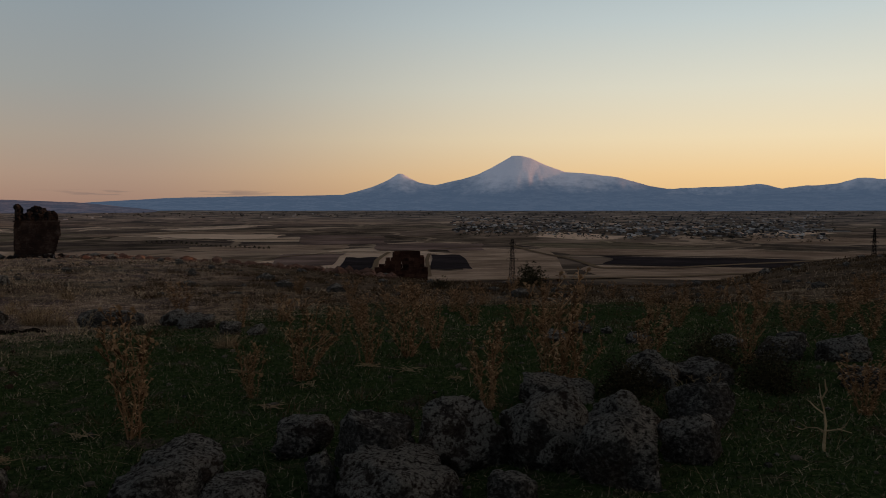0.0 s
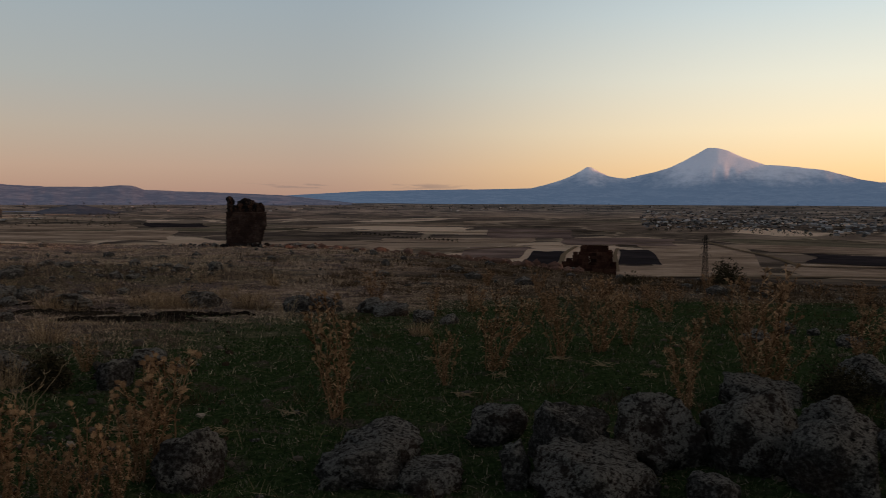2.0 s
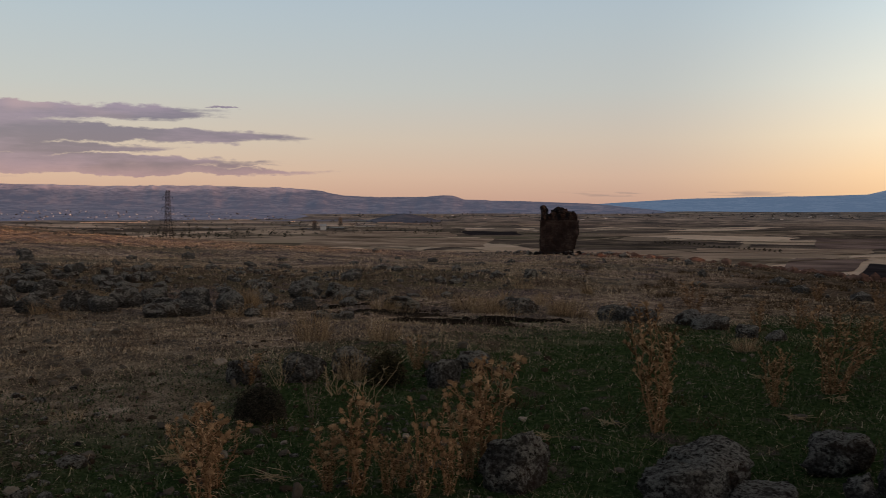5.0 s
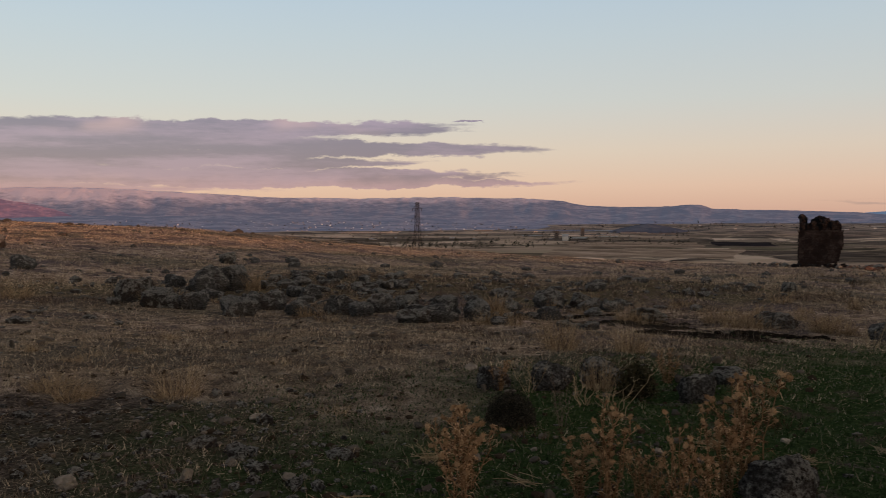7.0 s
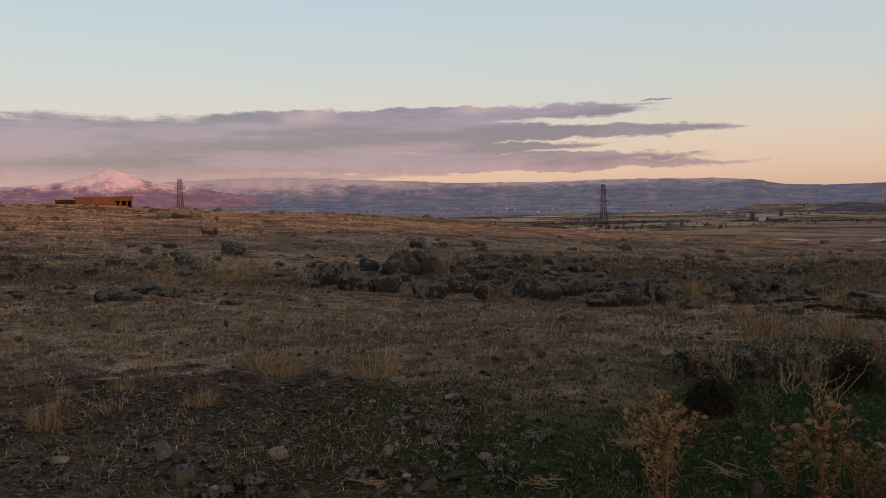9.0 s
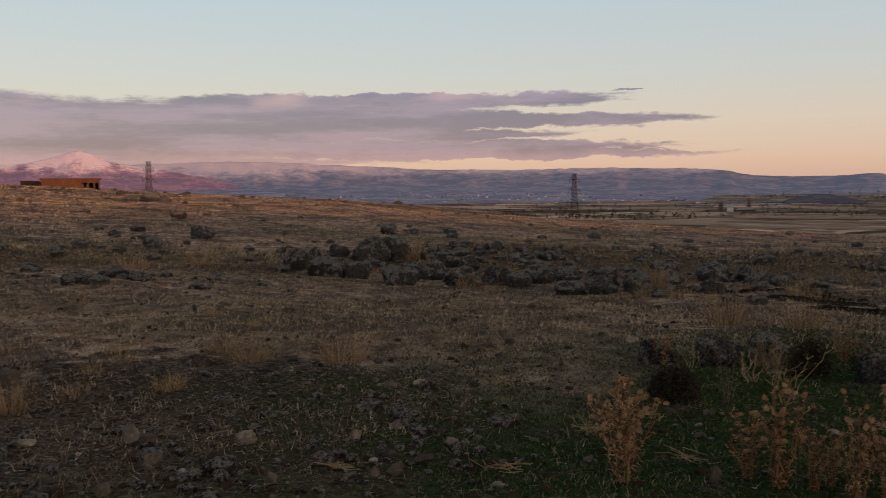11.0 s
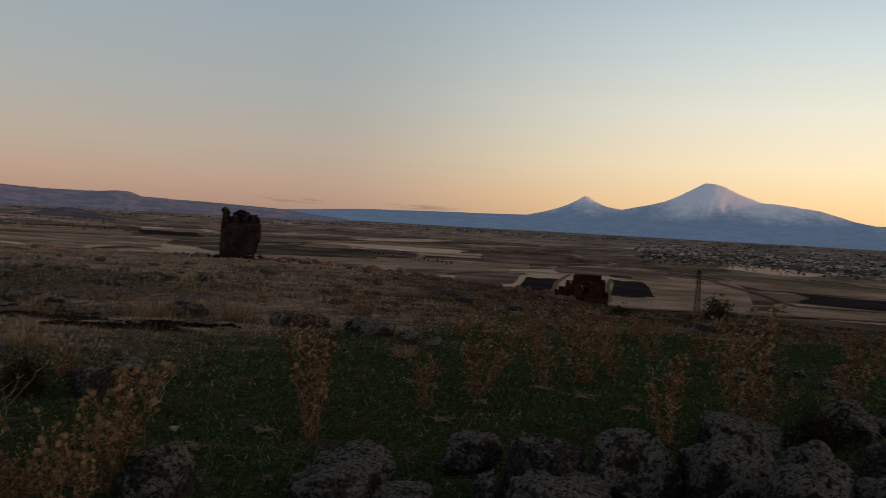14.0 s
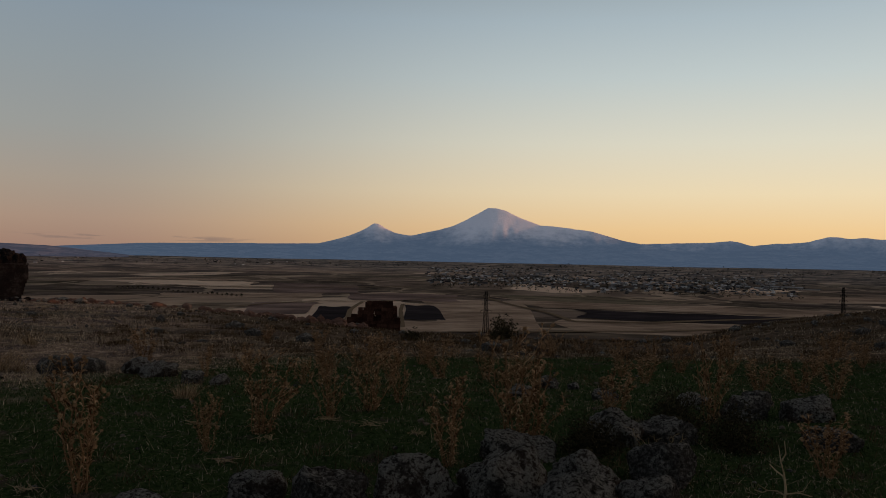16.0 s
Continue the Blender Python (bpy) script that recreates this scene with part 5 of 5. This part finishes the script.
blades("ridge_grass", "dry grass over the far ridge", "grass", STRAW, (-33, 94), (26, 172), 260000, (0.06, 0.20), 0.0013, 1.1, lambda x, y, d, g: (d < np.interp(np.degrees(np.arctan2(-x, y)), RIM_R_AZ, RIM_R) + 4) & ((x + 0.2 * y < -3) | (g.rand(len(x)) < 0.25)), 0.1, 6, 26)
blades("rusty_brush", "low rust-brown dead weeds on the slope", "weeds", RUST, (-32, 26), (22, 66), 42000, (0.08, 0.30), 0.0016, 1.0, lambda x, y, d, g: (x + 0.2 * y > -5) | (g.rand(len(x)) < 0.3), 0.05, 7, 40)
blades("near_weeds", "low rust-brown dead weeds among boulders", "weeds", RUST, (-32, 60), (6.5, 22), 12000, (0.05, 0.2), 0.0016, 1.0, lambda x, y, d, g: value_noise(x, y, 2.1, 19) > 0.1, 0.05, 8, 34)

blades("dry_herbs", "wiry grey-brown dead herbs matted over stony ground", "weeds", HERB, (24, 94), (3.4, 30), 110000, (0.03, 0.13), 0.0012, 1.3, lambda x, y, d, g: (meadow(x, y) > 0.9) & (value_noise(x, y, 1.7, 23) > -0.25), 0.3, 12, 45)
blades("bank_herbs", "dark dead herbs along the low bank and hollow", "weeds", HERB, (22, 90), (22.5, 31), 34000, (0.06, 0.22), 0.0014, 1.0, lambda x, y, d, g: value_noise(x, y, 3.1, 29) > -0.05, 0.1, 13, 40)

tuft_rng = random.Random(77)
MORE_TUFTS = [(tuft_rng.uniform(22, 66), tuft_rng.uniform(18, 25), tuft_rng.uniform(0.3, 0.8), tuft_rng.uniform(0.2, 0.45)) for _ in range(34)]
MORE_TUFTS += [(tuft_rng.uniform(54, 90), tuft_rng.uniform(7.5, 15), tuft_rng.uniform(0.2, 0.4), tuft_rng.uniform(0.10, 0.22)) for _ in range(22)]
TUFTS = [(65.8, 8.58, 0.61, 0.39), (24.3, 18.64, 0.96, 0.54), (29.3, 18.71, 0.84, 0.48), (28.9, 19.34, 0.75, 0.44), (85.5, 7.58, 0.29, 0.29), (71.7, 8.87, 0.40, 0.23), (72.7, 9.43, 0.54, 0.24), (13.9, 10.91, 0.35, 0.25), (36.7, 11.11, 0.50, 0.43), (41.2, 11.48, 0.59, 0.6), (36.5, 19.28, 0.74, 0.50), (25.1, 18.56, 0.60, 0.48), (60.2, 26.0, 0.8, 0.8), (39.0, 8.58, 0.33, 0.39), (76.7, 7.71, 0.30, 0.20), (54, 21.5, 0.6, 0.6), (44.8, 20.5, 0.5, 0.7), (66.5, 22.0, 0.6, 0.5), (31, 19.5, 0.9, 0.5), (78, 22, 1.0, 0.5), (74, 24, 1.0, 0.5)]
for i, (az_, r_, wd, ht) in enumerate(TUFTS + MORE_TUFTS):
    g = random.Random(900 + i)
    s = Shape()
    for _ in range(420 if i < len(TUFTS) else 150):
        a, rr = g.uniform(0, 6.283), wd * 0.34 * math.sqrt(g.random())
        p = Vector((rr * math.cos(a), rr * math.sin(a), -0.02))
        h, out, b = ht * g.uniform(0.25, 1.0) ** 1.5, wd * 0.95 * g.random() ** 1.3, a + g.uniform(-0.9, 0.9)
        tip, q = p + Vector((out * math.cos(b), out * math.sin(b), h)), p + Vector((out * 0.3 * math.cos(b), out * 0.3 * math.sin(b), h * 0.6))
        sd = Vector((math.sin(a * 5), math.cos(a * 5), 0)) * 0.0011 * (0.6 + r_ / 9)
        s.add([p - sd, p + sd, q + sd * 0.7, q - sd * 0.7, tip], [(0, 1, 2, 3), (3, 2, 4)])
    thing("grass_tuft", "tall tuft of dry yellow grass", "grass", "dry grass tufts", mesh=s.mesh("grass_tuft", YELLOW_GRASS), at=Matrix.Translation(spot(az_, r_)))


# wisps of bleached straw on the turf
BUNDLES = [(11.2, 7.4), (2.4, 8.7), (8.6, 8.2), (5.0, 8.9), (-1.0, 8.4), (12.8, 9.0), (22.5, 7.0), (27.0, 6.4), (50.2, 6.2), (46.5, 6.6), (-12.0, 8.9), (33.0, 6.6), (44.5, 5.6), (17.0, 6.2), (67.0, 5.3), (56.0, 5.2)]
for i, (az_, r_) in enumerate(BUNDLES):
    g = random.Random(500 + i)
    p0, base_a = spot(az_, r_), g.uniform(0, 3.1)
    t = thing("straw_wisp", "loose wisp of bleached straw on green turf", "straw", "straw wisps", at=Matrix.Translation(p0))
    for _ in range(16):
        a, ln, s = base_a + g.gauss(0, 0.5), g.uniform(0.06, 0.2), Shape()
        c = Vector((g.gauss(0, 0.05), g.gauss(0, 0.04), 0))
        pts = []
        for k in (-1, 0, 1):
            q = c + Vector((math.cos(a), math.sin(a), 0)) * ln * k * 0.6 + Vector((g.gauss(0, 0.012), g.gauss(0, 0.012), 0))
            pts.append((q.x, q.y, land_z(p0.x + q.x, p0.y + q.y) - p0.z + 0.012 + 0.03 * g.random()))
        s.tube(pts, [0.0024, 0.003, 0.0016], 3)
        part("stalk", s.mesh("stalk", TWIG), t)


def bush(az_, r_, wd, ht, label, n, leaf, mat=SHRUB, ragged=1.0):
    """A shrub: bare stems in a rounded, gappy crown of small leaves."""
    g = random.Random(int(az_ * 10) + 77)
    t = thing("shrub", label, "shrub", "dark shrubs", at=Matrix.Translation(spot(az_, r_, 0.02)))
    for _ in range(7):
        a = g.uniform(0, 6.283)
        s = Shape()
        s.tube([(0, 0, 0), (wd * 0.18 * math.cos(a), wd * 0.18 * math.sin(a), ht * 0.45), (wd * 0.36 * math.cos(a), wd * 0.36 * math.sin(a), ht * g.uniform(0.7, 1.02))], [0.02 * wd, 0.012 * wd, 0.005 * wd])
        part("stem", s.mesh("stem", mat), t)
    s = Shape()
    for _ in range(n):
        a, u, b = g.uniform(0, 6.283), g.random(), g.random() ** 0.4
        el_ = math.asin(u)
        wob = 1 + ragged * (0.22 * math.sin(3 * a + 1) + 0.15 * math.sin(7 * a + 5 * u))
        p = Vector((math.cos(a) * math.cos(el_) * wd / 2 * b * wob, math.sin(a) * math.cos(el_) * wd / 2 * b * wob, 0.04 + math.sin(el_) * ht * b * wob * 0.95))
        q = leaf * g.uniform(0.6, 1.4)
        s.add([p + Vector((g.uniform(-q, q), g.uniform(-q, q), g.uniform(-q, q))) for _ in range(3)], [(0, 1, 2)])
    part("foliage", s.mesh("foliage", mat), t)


bush(44.9, 7.11, 0.41, 0.26, "low round black thorn cushion in the turf", 26000, 0.008, THORN, 0.5)
bush(36.7, 8.35, 0.36, 0.32, "low dark thorn bush beside boulders", 6000, 0.014)
bush(-5.7, 49.8, 1.75, 1.25, "dark round shrub on the edge of the slope", 2600, 0.07)
bush(0.2, 40, 1.0, 0.5, "low dark shrub on the edge of the slope", 1200, 0.05)
bush(-17.0, 9.6, 0.6, 0.4, "low dark thorn bush beside boulders", 5000, 0.014)
bush(-20.5, 8.6, 0.6, 0.42, "low dark thorn bush beside boulders", 5000, 0.014)
bush(-12.0, 7.6, 0.5, 0.3, "low dark thorn bush beside boulders", 5000, 0.014)


# ---- ruins on the ridge ----
bm = bmesh.new()
bmesh.ops.create_cube(bm, size=1.0)
bmesh.ops.bevel(bm, geom=bm.edges[:], offset=0.03, segments=1, affect="EDGES")
BLOCKS = []
for mat in (BASALT, TUFF, BRICK):
    me = bpy.data.meshes.new("stone_block")
    bm.to_mesh(me)
    me.materials.append(mat)
    BLOCKS.append(me)
bm.free()
RUBBLE = []
for i in range(6):
    m = boulder(i + 70, 2, 9, 0.16)
    m.polygons.foreach_set("use_smooth", [False] * len(m.polygons))
    m.materials.append(BASALT if i < 4 else TUFF)
    RUBBLE.append(m)


def lay(parent, mesh, x0, x1, y0, y1, z0, z1, name="stone_block", gap=0.008):
    """One block of masonry, a little out of true."""
    o = part(name, mesh, parent)
    j = [rnd.uniform(-0.02, 0.02) for _ in range(3)]
    o.matrix_basis = Matrix.LocRotScale(((x0 + x1) / 2 + j[0], (y0 + y1) / 2 + j[1], (z0 + z1) / 2), Euler((0, 0, j[2])), (x1 - x0 - gap, y1 - y0 - gap, z1 - z0 - gap))


def courses(parent, mesh, spans, z0, ch, wall, axis, fixed, size):
    """Courses of blocks along x or y: spans(k) gives the stretches of course k, or none."""
    k = 0
    while True:
        stretches = spans(k)
        if stretches is None:
            return
        for a, b in stretches:
            n = max(1, round((b - a) / size))
            cuts = [a] + [a + (b - a) * (i + rnd.uniform(-0.2, 0.2)) / n for i in range(1, n)] + [b]
            for p, q in zip(cuts, cuts[1:]):
                z = z0 + k * ch
                if axis == "x":
                    lay(parent, mesh, p, q, fixed, fixed + wall, z, z + ch)
                else:
                    lay(parent, mesh, fixed, fixed + wall, p, q, z, z + ch)
        k += 1


def heap(parent, n, x, y, zf, size, meshes):
    for _ in range(n):
        px, py = rnd.uniform(*x), rnd.uniform(*y)
        k = rnd.uniform(*size)
        o = part("rubble_stone", rnd.choice(meshes), parent)
        o.matrix_basis = Matrix.LocRotScale((px, py, zf(px) - k * 0.25), Euler((rnd.uniform(0, 6), rnd.uniform(0, 6), rnd.uniform(0, 6))), (k * 1.3, k * 1.1, k))


# the tower stump: faced with dark blocks, its rubble core laid bare above a string course
p = spot(24.6, 88)
tower = thing("ruined_tower", "broken dark stone tower stump with a jagged top on the ridge", "ruin", at=Matrix.Translation((p.x, p.y, EYE + 88 * math.tan(radians(-2.84)))) @ pose(0, 0, 0, 0, 0, 24.6))
TOP_X, TOP_Z = [-2.0, -1.9, -1.62, -1.3, -1.05, -0.8, -0.35, 0.1, 0.55, 0.95, 1.3, 1.5, 1.6], [4.45, 4.62, 4.4, 3.65, 3.5, 4.1, 4.32, 4.25, 4.02, 3.95, 3.75, 3.6, 3.3]


def tower_top(x):
    return float(np.interp(x, TOP_X, TOP_Z))


core = Shape()
xs = np.linspace(-1.98, 1.55, 34)
n = len(xs)
for y in (-1.55, 1.5):
    core.v.extend((float(min(x, 0.3 + 0.45 * x)), y + 0.06 * math.sin(x * 9), -1.2) for x in xs)
    core.v.extend((float(x), y + 0.08 * math.sin(x * 7 + y), tower_top(x) - 0.12) for x in xs)
for i in range(n - 1):
    core.f += [(i, i + 1, n + i + 1, n + i), (2 * n + i + 1, 2 * n + i, 3 * n + i, 3 * n + i + 1), (n + i, n + i + 1, 3 * n + i + 1, 3 * n + i)]
core.f += [(0, n, 3 * n, 2 * n), (n - 1, 3 * n - 1, 4 * n - 1, 2 * n - 1)]
part("core", core.mesh("core", BASALT), tower, "rubble and mortar core")


def right_edge(k):
    return 1.05 + 0.62 * min(1.0, k / 6) ** 0.8 + rnd.uniform(-0.07, 0.07)


courses(tower, BLOCKS[0], lambda k: [(-2.05, right_edge(k))] if k < 10 else None, -0.3, 0.33, 0.4, "x", -1.95, 0.52)
courses(tower, BLOCKS[0], lambda k: [(-1.6, 1.6)] if k < 9 else None, -0.3, 0.33, 0.35, "y", -2.1, 0.7)
for k in range(9):
    courses(tower, BLOCKS[0], lambda i: [(-1.6, 1.5)] if i < 1 else None, -0.3 + 0.33 * k, 0.33, 0.3, "y", right_edge(k) - 0.32, 0.8)
courses(tower, BLOCKS[0], lambda k: [(-2.05, right_edge(k))] if k < 8 else None, -0.3, 0.33, 0.35, "x", 1.55, 0.9)
s = Shape()
s.box(-2.12, 1.72, -2.03, -1.5, 3.02, 3.13)
part("string_course", s.mesh("string_course", BASALT), tower, "worn string course")
for _ in range(90):
    x = rnd.uniform(-1.92, 1.5)
    z = rnd.uniform(3.1, tower_top(x)) - 0.1
    k = rnd.uniform(0.22, 0.42)
    o = part("rubble_stone", rnd.choice(RUBBLE[:4]), tower)
    o.matrix_basis = Matrix.LocRotScale((x, rnd.choice((-1.55, -1.5, 1.45)) + rnd.uniform(-0.1, 0.1), z), Euler((rnd.uniform(0, 6), rnd.uniform(0, 6), 0)), (k * 1.2, k, k * 0.9))
heap(tower, 46, (-1.85, 1.45), (-1.4, 1.4), lambda x: tower_top(x) - 0.06, (0.3, 0.55), RUBBLE[:4])
heap(tower, 40, (-2.5, 2.0), (-2.7, -2.0), lambda x: 0.0, (0.25, 0.55), RUBBLE[:4])

# the red chapel ruin below the edge of the slope
R2 = 92.0
p = spot(2.7, R2)
chapel_z = EYE + R2 * math.tan(radians(-4.75))
chapel = thing("ruined_chapel", "ruined chapel of red tuff with stepped broken walls", "ruin", at=Matrix.Translation((p.x, p.y, chapel_z)) @ pose(0, 0, 0, 0, 0, 2.7))
CH, STEPS = 0.34, [-3.05, -3.05, -3.05, -3.0, -2.95, -2.75, -2.35, -1.8, -1.7, -0.9, -0.83]


def front(k):
    if k >= 11:
        return None
    right = 2.75 if k < 6 else 1.95
    left = STEPS[k] + rnd.uniform(-0.1, 0.1)
    if 5 <= k <= 8:
        return [(left, -0.05), (0.75, right)]
    return [(left, right)]


courses(chapel, BLOCKS[1], front, -0.7, CH, 0.55, "x", -0.6, 0.62)
courses(chapel, BLOCKS[1], lambda k: [(0.0, 4.2 - 0.2 * k)] if k < 5 else None, -0.7, CH, 0.5, "y", -2.7, 0.8)
courses(chapel, BLOCKS[1], lambda k: [(0.0, 4.2)] if k < 9 else None, -0.7, CH, 0.5, "y", 1.9, 0.8)
courses(chapel, BLOCKS[1], lambda k: [(-2.6, 2.3) if k < 4 else (-1.0, 1.9)] if k < 10 else None, -0.7, CH, 0.5, "x", 4.0, 0.9)
s = Shape()
s.box(-2.2, 1.9, -0.1, 4.05, -1.5, -0.3)
s.box(-2.2, -0.3, 0.0, 4.0, -0.4, 1.1)
part("core", s.mesh("core", BASALT), chapel, "rubble fill")
heap(chapel, 46, (-3.2, 3.0), (-1.4, -0.4), lambda x: -0.3, (0.3, 0.6), RUBBLE)
heap(chapel, 26, (-2.6, -0.8), (-0.5, 1.5), lambda x: float(np.interp(x, [-2.7, -0.8], [0.3, 2.0])), (0.25, 0.45), RUBBLE)

# the unfinished flat-roofed building on the far ridge
R3 = 186.0
k = R3 * math.tan(radians(1.0))
p = heading(81.0) * R3
hut = thing("block_building", "unfinished flat-roofed building of orange blocks", "building", at=Matrix.Translation((p.x, p.y, EYE)) @ pose(0, 0, 0, 0, 0, 81.0))
zt, z0 = k - 0.05, -1.5
s = Shape()
s.box(-4.6, 2.6, -0.2, 0.2, z0, zt - 0.25)
part("wall", s.mesh("wall", BRICK), hut)
# Darker material than the front: the shaded end is put into the colour.
s = Shape()
s.box(-4.6, -4.3, 0.2, 6.0, z0, zt - 0.25)
s.box(5.6, 5.9, 0.2, 6.0, z0, zt - 0.25)
s.box(-4.6, 5.9, 5.8, 6.1, z0, zt - 0.25)
part("wall", s.mesh("wall", CONCRETE), hut, "side and back walls, darkened for their shade")
s = Shape()
s.box(2.6, 5.9, -0.2, 0.2, zt - 0.9, zt - 0.25)
part("lintel", s.mesh("lintel", BRICK), hut)
for x in (3.6, 4.7, 5.6):
    s = Shape()
    s.box(x, x + 0.3, -0.2, 0.2, z0, zt - 0.9)
    part("pillar", s.mesh("pillar", BRICK), hut)
s = Shape()
s.box(-4.9, 6.2, -0.4, 6.4, zt - 0.25, zt)
part("roof", s.mesh("roof", BRICK), hut)
# Annex in near-black masonry, its unlit look put into the colour.
s = Shape()
s.box(-8.2, -4.9, -0.1, 0.3, z0, zt - 0.45)
s.box(-8.2, -4.6, 0.3, 6.0, z0, zt - 0.6)
part("annex", s.mesh("annex", BASALT), hut, "annex, its shade put into a near-black colour")
